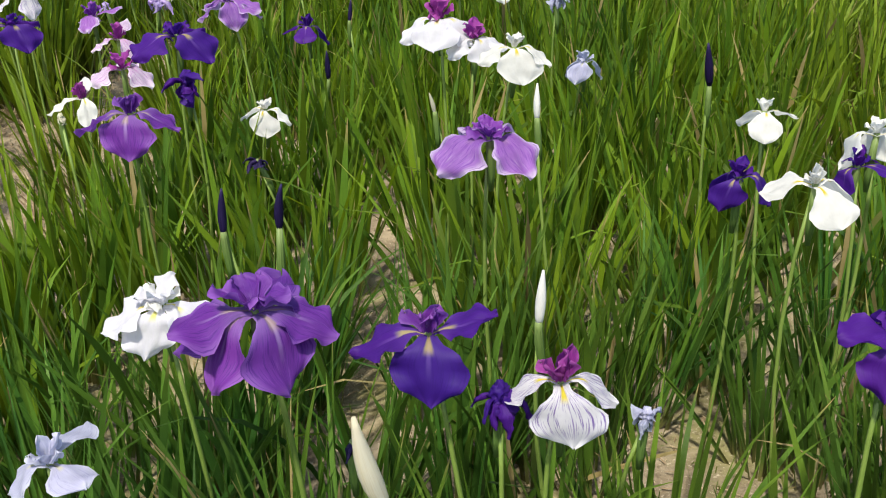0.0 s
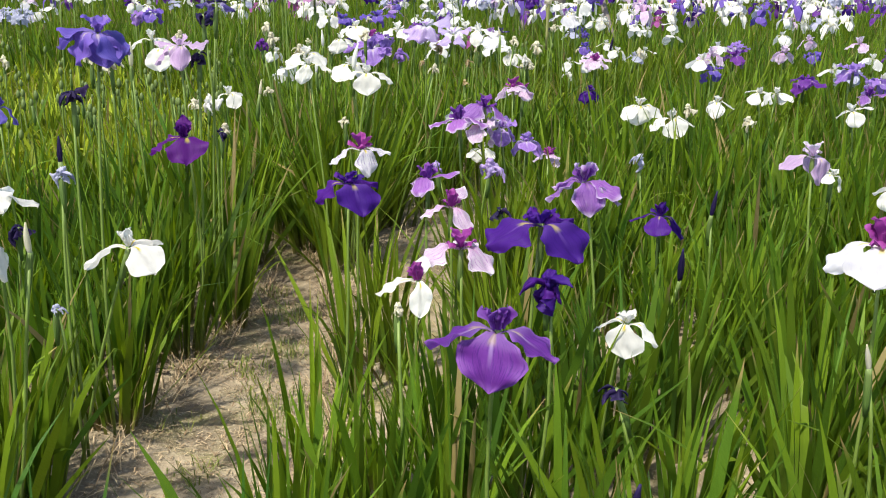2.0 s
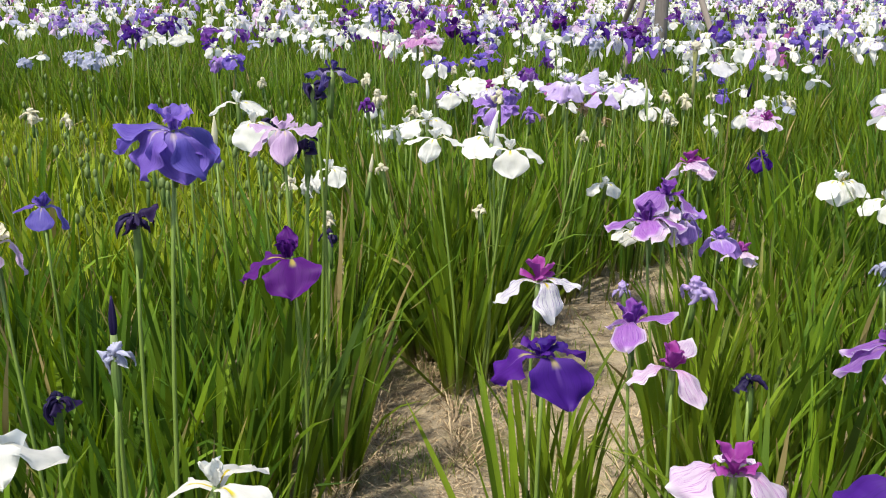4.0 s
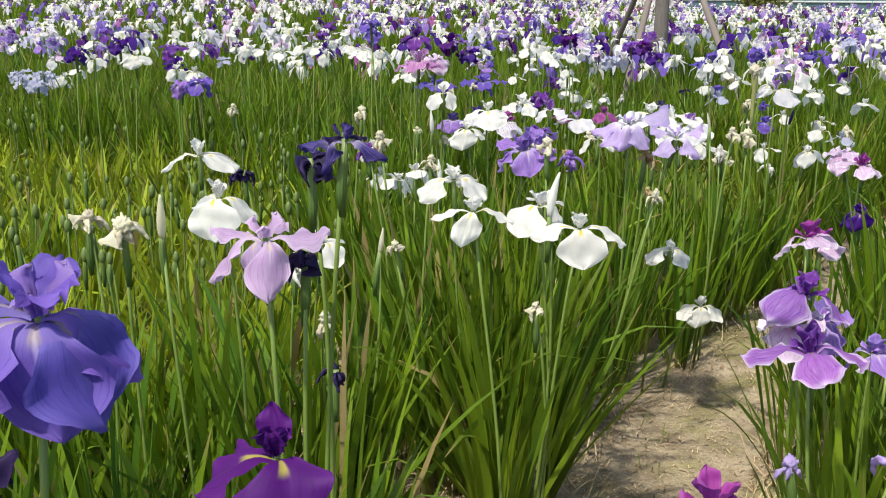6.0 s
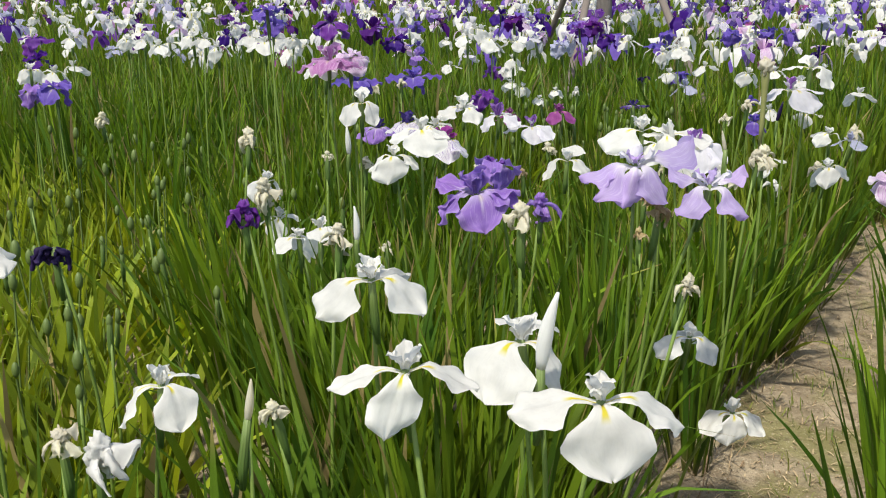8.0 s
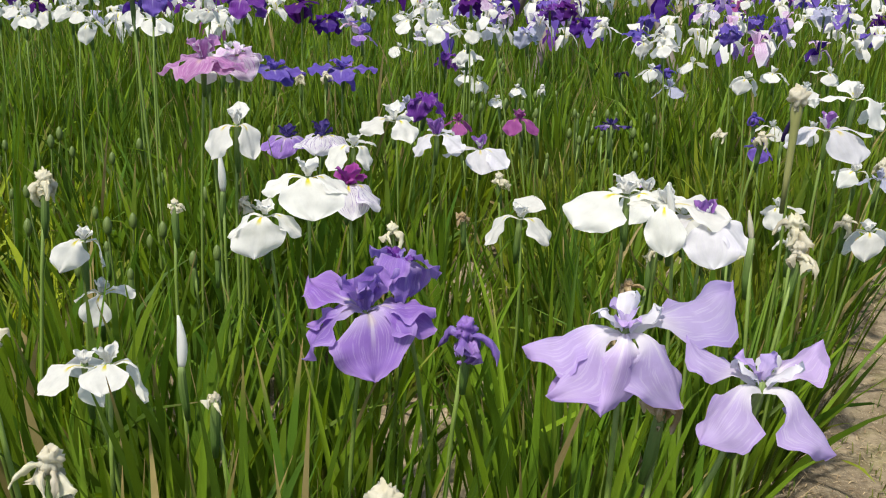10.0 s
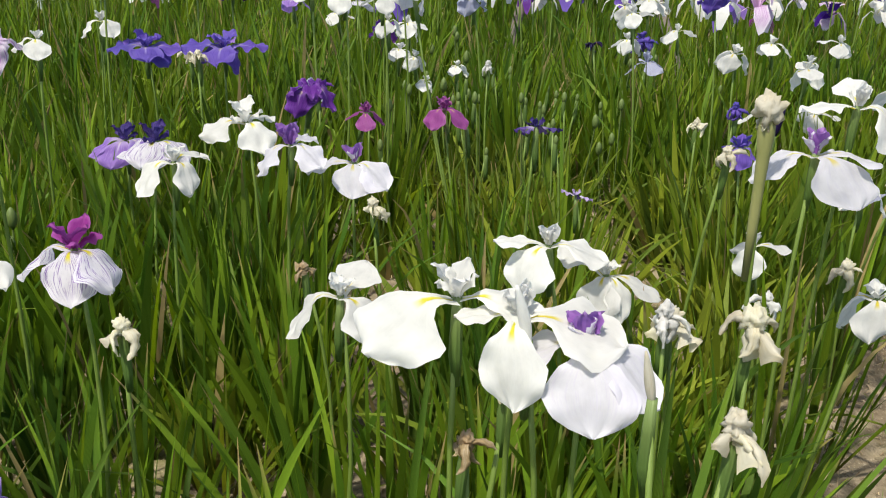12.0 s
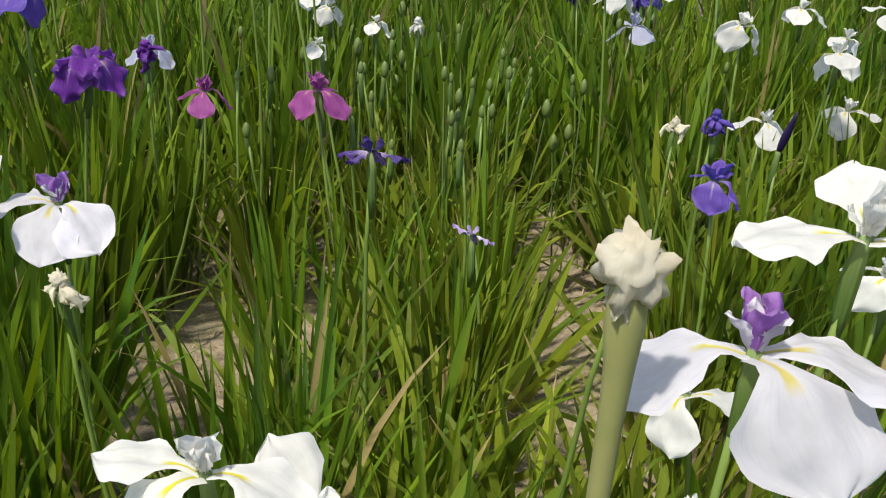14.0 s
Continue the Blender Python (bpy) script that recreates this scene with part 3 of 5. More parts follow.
SHAPES = {
    "knot": knot,
    "fall": lambda s: petal(0.60, 0.48, radians(18), radians(DROOP[s % 8]), 0.2, 0.10, 0.022, s, 15, 11, (1.0, 1.5, 1.5)[s % 3], 0.56 + 0.06 * (s % 3), neck=0.15),
    "wide_fall": lambda s: petal(0.60, 0.53, radians(20), radians((-40, -72, -54, -82, -30, -62, -74, -48)[s % 8]), 0.2, 0.06, 0.05, s, 16, 11, 1.0, 0.5 + 0.05 * (s % 3), neck=0.08, twist=0.4),
    "inner_fall": lambda s: petal(0.47, 0.38, radians(58), radians((-6, -44, 18, -28, -54, 4, -38, -16)[s % 8]), 0.22, -0.15, 0.055, s, 14, 11, 1.0, 0.55, True, twist=0.5),
    "upright_fall": lambda s: petal(0.36, 0.28, radians(76), radians((52, 24, 66, 38, 12, 58, 30, 44)[s % 8]), 0.25, -0.3, 0.04, s, 13, 9, 1.0, 0.6, True, twist=0.5),
    "spread_fall": lambda s: petal(0.60, 0.47, radians(24), radians((-16, -48, -30, -62, -4, -40, -54, -24)[s % 8]), 0.2, 0.25, 0.035, s, 15, 11, 1.0, 0.6, neck=0.12, twist=0.5),
    "folded_fall": lambda s: petal(0.60, 0.52, radians(34), radians((-10, -64, -30, -76, 10, -46, -60, -20)[s % 8]), 0.2, 0.1, 0.05, s, 16, 11, 1.0, 0.66, neck=0.1, twist=0.6, crease=-0.75),
    "drooping_fall": lambda s: petal(0.66, 0.25, radians(30), radians(-72 + 16 * (s % 4)), 0.3, 0.2, 0.035, s, 14, 9, 1.0, 0.6, twist=0.5),
    "curled_fall": lambda s: petal(0.54, 0.22, radians(14), radians(-4 - 12 * (s % 4)), 0.35, 1.0, 0.06, s, 14, 9, 1.0, 0.5, twist=0.6),
    "standard": lambda s: petal(0.24, 0.15, radians(84 - 12 * (s % 3)), radians(48 + 20 * (s % 3)), 0.3, -0.4, 0.014, s, 11, 9, 1.0, 0.6, True),
    "style": forked_style,
    "upright_style": lambda s: petal(0.19, 0.10, radians(74), radians(52 + 12 * (s % 3)), 0.5, 0.6, 0.010, s, 10, 9, 2.0, 0.7, True),
    "crumpled": lambda s: petal(0.42, 0.22, radians(50 - 22 * (s % 4)), radians((-70, -110, -40, -95, -20)[s % 5]), 0.5, 1.6, 0.08, s, 12, 9, 1.0, 0.6, True, twist=1.2),
    "rolled": rolled,
}
CACHE = {}


def shape(kind, colour, seed):
    key = (kind, colour, seed)
    if key not in CACHE:
        v, f, uvs = SHAPES[kind](seed)
        CACHE[key] = mesh_of(kind, v, f, PETALS[colour], uvs)
    return CACHE[key]


FALL_FORMS = {   # width, cup, ruffle, tip, peak, neck, twist, crease
    "single": (0.50, 0.10, 0.022, 1.5, 0.60, 0.14, 0.25, 0.0),
    "spread": (0.47, 0.22, 0.035, 1.0, 0.60, 0.12, 0.40, 0.0),
    "broad": (0.54, 0.06, 0.045, 1.0, 0.54, 0.08, 0.35, 0.0),
    "crowned": (0.53, 0.06, 0.05, 1.0, 0.54, 0.08, 0.40, 0.0),
    "folded": (0.42, 0.10, 0.04, 1.0, 0.62, 0.10, 0.50, -0.7),
    "narrow": (0.25, 0.20, 0.035, 1.0, 0.60, 0.10, 0.40, -0.25),
    "curled": (0.22, 1.00, 0.06, 1.0, 0.50, 0.08, 0.60, 0.0),
}


def own_fall(colour, form, droop, wide, seed):
    """A fall bent down to a given angle, of a given breadth."""
    key = ("own_fall", colour, form, droop, wide, seed)
    if key not in CACHE:
        width, cup, ruffle, tip, peak, neck, twist, crease = FALL_FORMS[form]
        v, f, uvs = petal(0.60, width * wide, radians(max(20, droop + 14)), radians(droop), 0.2, cup, ruffle, seed, 19, 13, tip, peak, False, neck, twist, crease)
        CACHE[key] = mesh_of("fall", v, f, PETALS[colour], uvs)
    return CACHE[key]


def tube(rings, sides, material, name):
    """A round body through rings of (x, y, z, radius)."""
    vs, uvs, faces = [], [], []
    for i, (x, y, z, r) in enumerate(rings):
        for j in range(sides):
            a = 2 * math.pi * j / sides
            vs.append((x + r * math.cos(a), y + r * math.sin(a), z))
            uvs.append((0.5 + 0.5 * i / (len(rings) - 1), j / sides))
    for i in range(len(rings) - 1):
        for j in range(sides):
            a, b = i * sides + j, i * sides + (j + 1) % sides
            faces.append((a, b, b + sides, a + sides))
    faces.append(tuple(range(sides))[::-1])
    faces.append(tuple(range((len(rings) - 1) * sides, len(rings) * sides)))
    return mesh_of(name, vs, faces, material, uvs)


STEMS = [tube([(0.03 * math.sin(2.5 * u + k), 0.02 * math.sin(3 * u + 2 * k), u, 0.0043 - 0.0013 * u) for u in (0, 0.2, 0.4, 0.6, 0.8, 1.0)], 7, STEM, "stem") for k in range(4)]
for me in STEMS:      # the top of each stem ends over its foot
    top = sum((v.co.xy for v in me.vertices if v.co.z > 0.99), Vector((0, 0))) / 7
    foot = sum((v.co.xy for v in me.vertices if v.co.z < 0.01), Vector((0, 0))) / 7
    for v in me.vertices:
        s = foot + (top - foot) * v.co.z
        v.co.x, v.co.y = v.co.x - s.x, v.co.y - s.y
SPATHES = [tube([(0, 0, -0.085, 0.004), (0.001, 0, -0.06, 0.0062), (0.002, 0, -0.03, 0.0072), (0.001, 0, -0.008, 0.006), (0, 0, 0.004, 0.005)], 8, SPATHE, "spathe"),
           tube([(0, 0, -0.1, 0.004), (-0.002, 0, -0.065, 0.0074), (-0.001, 0, -0.03, 0.0064), (0, 0, 0.004, 0.005)], 8, SPATHE, "spathe")]


def bud_mesh(colour, seed):
    key = ("bud", colour, seed)
    if key not in CACHE:
        rings = [(0.04 * math.sin(3 * u) * (seed % 2), 0, u, 0.02 + 0.095 * math.sin(math.pi * min(1, 0.1 + u * 0.92)) ** 0.8 * (1 - 0.45 * u)) for u in (0, 0.12, 0.28, 0.45, 0.62, 0.78, 0.9, 1.0)]
        CACHE[key] = tube(rings, 9, PETALS[colour], "bud_petal")
    return CACHE[key]


WORDS = {"white": "pure white", "blush": "white, faintly lavender", "veined": "white, purple-veined", "purple": "deep purple", "violet": "violet-purple", "plum": "dark plum-purple",
         "blue": "blue-violet", "lilac": "pale lilac, white-veined", "orchid": "orchid-purple", "rose": "white and rose-lilac", "mauve": "mauve-pink", "pink": "magenta-pink", "fuchsia": "soft pink-purple, pale-veined",
         "ice": "pale ice-blue", "cream": "cream", "dusk": "faded dark-violet and lavender", "navy": "dark navy-purple", "tan": "tan", "wisp": "lavender-white, purple-veined"}


def rise_stem(plant, top, lean):
    h = (top - lean).length
    q = Vector((0, 0, 1)).rotation_difference(top - lean)
    part("stem", rng.choice(STEMS), plant, Matrix.LocRotScale(lean, q, (1, 1, h)))
    part("spathe", rng.choice(SPATHES), plant, Matrix.LocRotScale(top, q @ Euler((0, 0, rng.uniform(0, 6))).to_quaternion(), (1, 1, 1)))


def foot_of(x, y, z):
    """The foot of a stem whose top is at x, y, z: it grows in a bed, not on the bare soil."""
    dx, dy = rng.uniform(-0.05, 0.05), rng.uniform(-0.04, 0.05)
    for reach in (0.0, 0.06, 0.1, 0.14, 0.18, 0.22):
        spots = [(dx + reach * math.cos(a), dy + reach * math.sin(a)) for a in (0.0, 1.05, 2.1, 3.14, 4.2, 5.25)]
        free = [s for s in spots if bare(x + s[0], y + s[1]) <= 0.0]
        if free:
            dx, dy = free[0]
            break
    return (x + dx, y + dy, -0.01), Vector((-dx, -dy, z + 0.01)), Vector((0, 0, 0))


def iris(colour, x, y, z, size, face=None, form="single", style=None, tilt=None, falls=None):
    """A flowering iris on its stem. face: the turn in degrees to which one fall points; falls: instead, the turn and droop of each."""
    foot, top, low = foot_of(x, y, z)
    word = {"single": "broad hanging petals", "double": "a ring of ruffled petals", "narrow": "long drooping petals", "curled": "spread, curling petals",
            "spread": "spread, crimped petals", "broad": "broad velvety petals", "folded": "large folded petals", "crowned": "broad petals round an upright crown"}[form]
    plant = thing("iris_flower", foot, f"{WORDS[colour]} iris flower with {word}", "flower", "irises in bloom")
    rise_stem(plant, top, low)
    face = rng.uniform(0, 360) if face is None else face
    tl = tilt if tilt is not None else (rng.gauss(0, 7), rng.gauss(0, 7))
    head = Matrix.Translation(top) @ Euler((radians(tl[0]), radians(tl[1]), 0)).to_matrix().to_4x4()
    s0 = rng.randrange(4)

    def ring(name, kind, count, turn, scale, col, lift=0.0):
        if falls and name == "fall":
            for k, (a, droop, *more) in enumerate(falls):
                long, wide = (more + [1.0, 1.0][len(more):])[:2]
                m = head @ Euler((0, 0, radians(a))).to_matrix().to_4x4() @ Euler((rng.uniform(-0.1, 0.1), 0, 0)).to_matrix().to_4x4() @ Matrix.Scale(long * scale * size, 4)
                part(name, own_fall(col, form, droop, wide, (s0 + 3 * k) % 8), plant, m)
            return
        for k in range(count):
            a = radians(face + turn + 360 / count * k + rng.uniform(-9, 9))
            s = scale * rng.uniform(0.9, 1.08)
            m = head @ Matrix.Translation((0, 0, lift * size)) @ Euler((0, 0, a)).to_matrix().to_4x4() @ Euler((rng.uniform(-0.12, 0.12), rng.uniform(-0.14, 0.14), 0)).to_matrix().to_4x4() @ Matrix.Scale(s * size, 4)
            part(name, shape(kind, col, (s0 + k * 3) % 8), plant, m)

    inner = style or colour
    crown = 0.8 if inner in ("white", "blush") else 1.0
    if form == "single":
        ring("fall", "fall", 3, 0, 1.0, colour)
        ring("standard", "standard", 3, 60, 0.8 if style == "lavender" else 1.1 * crown, colour if style == "lavender" else inner, 0.02)
        ring("style_arm", "standard" if style == "lavender" else "style" if crown == 1.0 else "upright_style", 3, 0, 0.95 if style == "lavender" else crown, inner, 0.03)
    elif form == "spread":
        ring("fall", "spread_fall", 3, 0, 1.0, colour)
        ring("standard", "standard", 3, 60, 1.25, inner, 0.02)
        ring("style_arm", "style", 3, 0, 1.1, inner, 0.03)
    elif form == "broad":
        ring("fall", "wide_fall", 3, 0, 1.0, colour)
        ring("standard", "upright_fall", 3, 60, 0.55, inner, 0.02)
        ring("style_arm", "style", 3, 0, 1.1, inner, 0.03)
    elif form == "folded":
        ring("fall", "folded_fall", 3, 0, 1.0, colour)
        ring("standard", "upright_fall", 2, 60, 0.6, colour, 0.02)
        ring("style_arm", "style", 3, 0, 1.2, inner, 0.03)
    elif form == "double":
        ring("fall", "wide_fall", 3, 0, 0.95, colour)
        ring("inner_fall", "inner_fall", 3, 60, 0.95, colour, 0.03)
        ring("style_arm", "style", 3, 30, 1.0, inner, 0.05)
    elif form == "crowned":
        ring("fall", "wide_fall", 3, 0, 1.0, colour)
        ring("side_fall", "spread_fall", 2, 80, 0.9, colour, 0.02)
        ring("inner_fall", "upright_fall", 3, 45, 0.85, colour, 0.02)
        ring("style_arm", "style", 3, 0, 1.05, inner, 0.05)
    elif form == "curled":
        ring("fall", "curled_fall", 3, 0, 1.05, colour)
        ring("standard", "curled_fall", 2, 60, 0.6, "navy", 0.06)
        ring("style_arm", "upright_style", 3, 0, 1.2, colour, 0.02)
    else:
        ring("fall", "drooping_fall", 6, 0, 0.95, colour)
        ring("style_arm", "style", 3, 30, 0.9, inner, 0.03)


PALE_POD = tube([(0, 0, -0.24, 0.0045), (0.001, 0, -0.15, 0.0075), (0.001, 0, -0.09, 0.008), (0.001, 0, -0.05, 0.0095), (0, 0, -0.02, 0.0125), (0, 0, 0.004, 0.011), (0, 0, 0.015, 0.006)], 11, PALE_GREEN, "seed_pod")


def withered(colour, x, y, z, size, swell=1.0):
    """A spent flower: limp petals rolled up and hanging about the top of its stem."""
    foot, top, low = foot_of(x, y, z)
    plant = thing("withered_iris", foot, f"withered {WORDS[colour]} iris flower, crumpled on its green stem", "flower", "spent irises")
    rise_stem(plant, top, low)
    if swell > 1.0:
        part("seed_pod", PALE_POD, plant, Matrix.LocRotScale(top, None, (1, 1, 1)), "swollen yellow-green pod")
    if colour not in ("navy", "dusk"):
        part("shrunken_petals", shape("knot", colour, rng.randrange(5)), plant, Matrix.Translation(top) @ Matrix.Scale(size * (1.05 if swell > 1.0 else 0.36), 4))
    turn, dark = rng.uniform(0, 360), colour in ("navy", "purple", "violet", "blue", "dusk")
    for k in range(2 if swell > 1.0 else 5 if dark else 4):
        m = Matrix.Translation(top) @ Euler((rng.uniform(-0.4, 0.4), rng.uniform(-0.5, 0.3), radians(turn + 84 * k + rng.uniform(-30, 30)))).to_matrix().to_4x4() @ Matrix.Scale(size * rng.uniform(0.65, 1.15), 4)
        part("rolled_petal", shape("rolled", colour, rng.randrange(10)), plant, m)
    for k in range(2 if swell > 1.0 else 4 if dark else 3):
        m = Matrix.Translation(top) @ Euler((rng.uniform(-0.5, 0.5), rng.uniform(-0.6, 0.3), radians(turn + 40 + 110 * k + rng.uniform(-30, 30)))).to_matrix().to_4x4() @ Matrix.Scale(size * rng.uniform(0.7, 1.1), 4)
        part("petal", shape("crumpled", colour, (k * 3 + rng.randrange(3)) % 10), plant, m)


def bud(colour, x, y, z, size):
    """A closed, pointed bud on its stem; z is its foot."""
    foot, top, low = foot_of(x, y, z)
    plant = thing("iris_bud", foot, f"closed pointed {WORDS[colour]} iris bud in a green sheath", "flower bud", "iris buds")
    rise_stem(plant, top, low)
    m = Matrix.Translation(top) @ Euler((rng.uniform(-0.2, 0.2), rng.uniform(-0.2, 0.2), rng.uniform(0, 6))).to_matrix().to_4x4() @ Matrix.Scale(size, 4)
    part("bud_petal", bud_mesh(colour, rng.randrange(4)), plant, m)


# ---- the flowers of the first bed ----
iris("blush", -0.308, 0.954, 0.597, 0.145, 262, "crowned", "white", (4, 0), ((268, -75), (200, -34), (330, -50)))
iris("violet", -0.118, 0.690, 0.735, 0.155, 300, "crowned", "violet", (4, 0), ((192, -36, 1.0, 0.9), (226, -62, 1.05, 0.8), (318, -62, 1.1, 0.95), (348, -30, 0.95, 0.8), (90, -10, 0.8)))
iris("purple", 0.045, 0.819, 0.628, 0.160, 265, "broad", "grape", (3, 0), ((268, -72, 1.05, 1.05), (195, -32, 1.0, 0.95), (350, 14, 0.85, 0.9)))
iris("veined", 0.195, 0.800, 0.570, 0.165, 270, "single", "magenta", (3, 0), ((270, -80, 0.95, 1.15), (184, -48, 0.8, 0.8), (356, -52, 0.85, 0.8)))
withered("purple", 0.125, 0.82, 0.535, 0.10)
iris("orchid", 0.124, 1.210, 0.722, 0.165, 206, "broad", "grape", (3, 0), ((222, -46, 1.0, 0.95), (318, -46, 1.0, 0.95), (90, -34)))
bud("navy", -0.301, 1.253, 0.56, 0.075)
bud("navy", -0.198, 1.198, 0.59, 0.075)
bud("navy", -0.34, 2.75, 0.38, 0.09)
bud("white", 0.182, 0.974, 0.545, 0.075)
bud("cream", 0.03, 0.42, 0.72, 0.085)
withered("cream", 0.075, 0.42, 0.70, 0.05)
withered("navy", -0.06, 0.85, 0.45, 0.05)
withered("ice", 0.326, 0.937, 0.417, 0.07)
iris("ice", -0.335, 0.642, 0.592, 0.105, 200, "spread")
iris("blush", 0.030, 2.090, 0.700, 0.185, 260, "spread", "magenta", (3, 0), ((200, -46, 1.0, 0.8), (262, -50, 1.0, 1.3), (325, -48, 1.0, 1.2)))
iris("blush", 0.109, 2.055, 0.660, 0.150, 280, "spread", "magenta", (3, 0), ((215, -50, 0.9, 0.9), (300, -62, 1.0, 1.1), (350, -30, 0.9, 0.9)))
iris("white", 0.186, 1.737, 0.718, 0.150, 265, "single", None, (3, 0), ((272, -76, 1.05, 1.15), (196, -40, 0.9, 0.8), (345, -42, 0.95, 0.8)))
iris("ice", 0.411, 2.468, 0.483, 0.15, 250, "single")
bud("white", 0.225, 1.651, 0.60, 0.07)
bud("cream", 0.016, 1.94, 0.525, 0.05)
iris("white", -0.405, 2.125, 0.485, 0.145, 255, "single", None, (3, -2), ((258, -80, 1.0, 1.1), (352, -45, 0.9, 0.7), (150, -42)))
iris("violet", -0.540, 1.590, 0.655, 0.185, 265, "broad", "violet", (3, 0), ((268, -70, 1.0, 1.15), (200, -30, 1.0, 0.9), (345, -36, 0.9, 0.8)))
iris("purple", -0.573, 2.053, 0.692, 0.185, 250, "broad", "purple", (3, 0), ((325, -58, 1.05, 1.1), (222, -34, 1.05, 1.0), (90, -34)))
iris("rose", -0.935, 2.660, 0.545, 0.155, 240, "spread", "magenta", (3, 0), ((200, -30, 0.95, 0.75), (318, -58, 1.05, 0.8), (70, 55, 0.7, 0.9)))
iris("rose", -0.794, 2.272, 0.560, 0.165, 225, "spread", "magenta", (3, 0), ((203, -36, 1.0, 1.15), (342, -46, 1.05, 1.0), (90, -20, 0.8)))
iris("white", -0.823, 2.063, 0.547, 0.155, 195, "single", "magenta", (3, -2), ((198, -28, 1.0, 0.7), (305, -72, 1.0, 0.62), (80, 40, 0.6, 0.8)))
iris("orchid", -0.578, 2.590, 0.655, 0.180, 265, "crowned", "grape", (3, 0), ((292, -76, 1.0, 0.9), (205, -52, 1.0, 0.6), (355, -52, 1.0, 0.6)))
withered("purple", -0.530, 1.94, 0.610, 0.14)
withered("navy", -0.80, 2.655, 0.55, 0.08)
withered("navy", -0.40, 1.95, 0.42, 0.08)
iris("purple", -0.412, 2.883, 0.510, 0.155, 270, "single")
withered("ice", -0.541, 3.545, 0.53, 0.09)
bud("navy", -0.28, 2.9, 0.52, 0.07)
withered("cream", -0.784, 1.833, 0.575, 0.05)
iris("white", -1.400, 1.918, 0.60, 0.18, 247, "single", None, (3, -2), ((195, -42), (345, -34), (90, -34)))
iris("plum", -1.690, 2.610, 0.685, 0.185, 239, "broad", "plum", (3, 0), ((205, -38, 1.0, 1.25), (318, -50, 1.05, 1.1), (100, 62, 0.6, 0.8)))
iris("purple", -1.090, 2.340, 0.665, 0.170, 285, "broad", "purple", (3, 0), ((312, -64, 1.05, 1.15), (210, -50, 0.95, 0.8), (80, -34)))
withered("ice", -1.613, 2.003, 0.718, 0.08)
bud("navy", -1.62, 2.01, 0.74, 0.06)
iris("white", -1.484, 1.643, 0.76, 0.165, 280, "double")
iris("white", -1.47, 1.60, 0.68, 0.15, 250, "single")
bud("cream", -1.42, 1.66, 0.66, 0.06)
withered("navy", -1.93, 2.21, 0.51, 0.10)
withered("ice", -1.533, 1.847, 0.474, 0.05)
iris("rose", -1.10, 3.57, 0.600, 0.175, 250, "double")
iris("lilac", -1.05, 3.66, 0.585, 0.15, 280, "double", "orchid")
iris("rose", -1.05, 3.99, 0.674, 0.12, 300, "spread", "magenta")
iris("rose", -0.90, 3.80, 0.468, 0.12, 300, "spread", "magenta")
iris("mauve", -0.034, 3.052, 0.670, 0.17, 200, "single", "rose")
iris("white", 0.229, 3.435, 0.516, 0.14, 250, "single")
withered("ice", 0.354, 2.713, 0.603, 0.10)
iris("white", -0.64, 4.42, 0.580, 0.19, 250, "single", None, (3, 0), ((225, -50), (290, -72, 1.0, 1.2), (350, -45)))
iris("white", -0.50, 4.32, 0.550, 0.19, 290, "single", None, (3, 0), ((215, -40), (310, -68, 1.0, 1.2), (20, -40)))
iris("white", 0.64, 1.59, 0.62, 0.13, 250, "single")
iris("white", 0.62, 1.24, 0.62, 0.15, 270, "single")
iris("purple", 0.53, 1.33, 0.60, 0.13, 230, "single")
iris("white", 0.77, 1.40, 0.64, 0.15, 300, "single")
iris("purple", 0.73, 1.36, 0.60, 0.12, 200, "single")
iris("purple", 0.56, 0.79, 0.62, 0.15, 250, "double")
bud("navy", 0.63, 1.97, 0.56, 0.10)

# ---- the beds beside the second strip of soil ----
iris("blue", -1.635, 2.20, 1.0, 0.175, 292, "crowned", "lilac", (5, 3), ((243, -68), (297, -75), (350, -60), (190, -36, 1.05, 0.5)))
withered("navy", -1.72, 2.20, 0.86, 0.09)
iris("mauve", -1.750, 2.711, 0.925, 0.170, 262, "narrow", None, (3, 0), ((206, -54, 1.0, 1.3), (264, -76, 0.95, 1.35), (314, -62, 1.05, 1.35), (176, 4, 0.8, 1.4), (20, 6, 0.85, 1.4), (95, -10, 0.8)))
iris("white", -2.105, 3.163, 0.862, 0.165, 265, "single", None, (3, -2), ((278, -74, 1.05, 1.2), (350, -62, 0.9, 0.65), (165, -40, 0.9, 0.8)))
withered("cream", -2.20, 3.01, 0.83, 0.12)
withered("cream", -2.28, 3.02, 0.84, 0.09)
bud("cream", -2.13, 3.02, 0.82, 0.08)
iris("white", -2.484, 3.673, 0.840, 0.18, 310, "single", None, (3, -2), ((195, -34), (345, -34), (90, -50)))
iris("dusk", -1.68, 2.80, 1.04, 0.098, 330, "curled", None, (3, 3), ((190, -20), (352, -34), (240, -82)))
withered("navy", -1.76, 2.86, 1.0, 0.09)
withered("navy", -1.72, 2.76, 0.90, 0.09)
withered("navy", -1.80, 3.00, 0.63, 0.07)
withered("cream", -1.943, 3.60, 0.68, 0.06)
bud("cream", -1.98, 3.60, 0.66, 0.06)
iris("white", -2.182, 3.721, 0.635, 0.155, 243, "single", None, (3, -2), ((216, -58, 1.0, 1.0), (338, -58, 1.0, 0.95), (90, -34)))
withered("cream", -2.02, 3.40, 0.56, 0.10)
iris("white", -2.292, 4.48, 0.650, 0.12, 240, "single")
withered("cream", -2.015, 4.03, 0.795, 0.09)
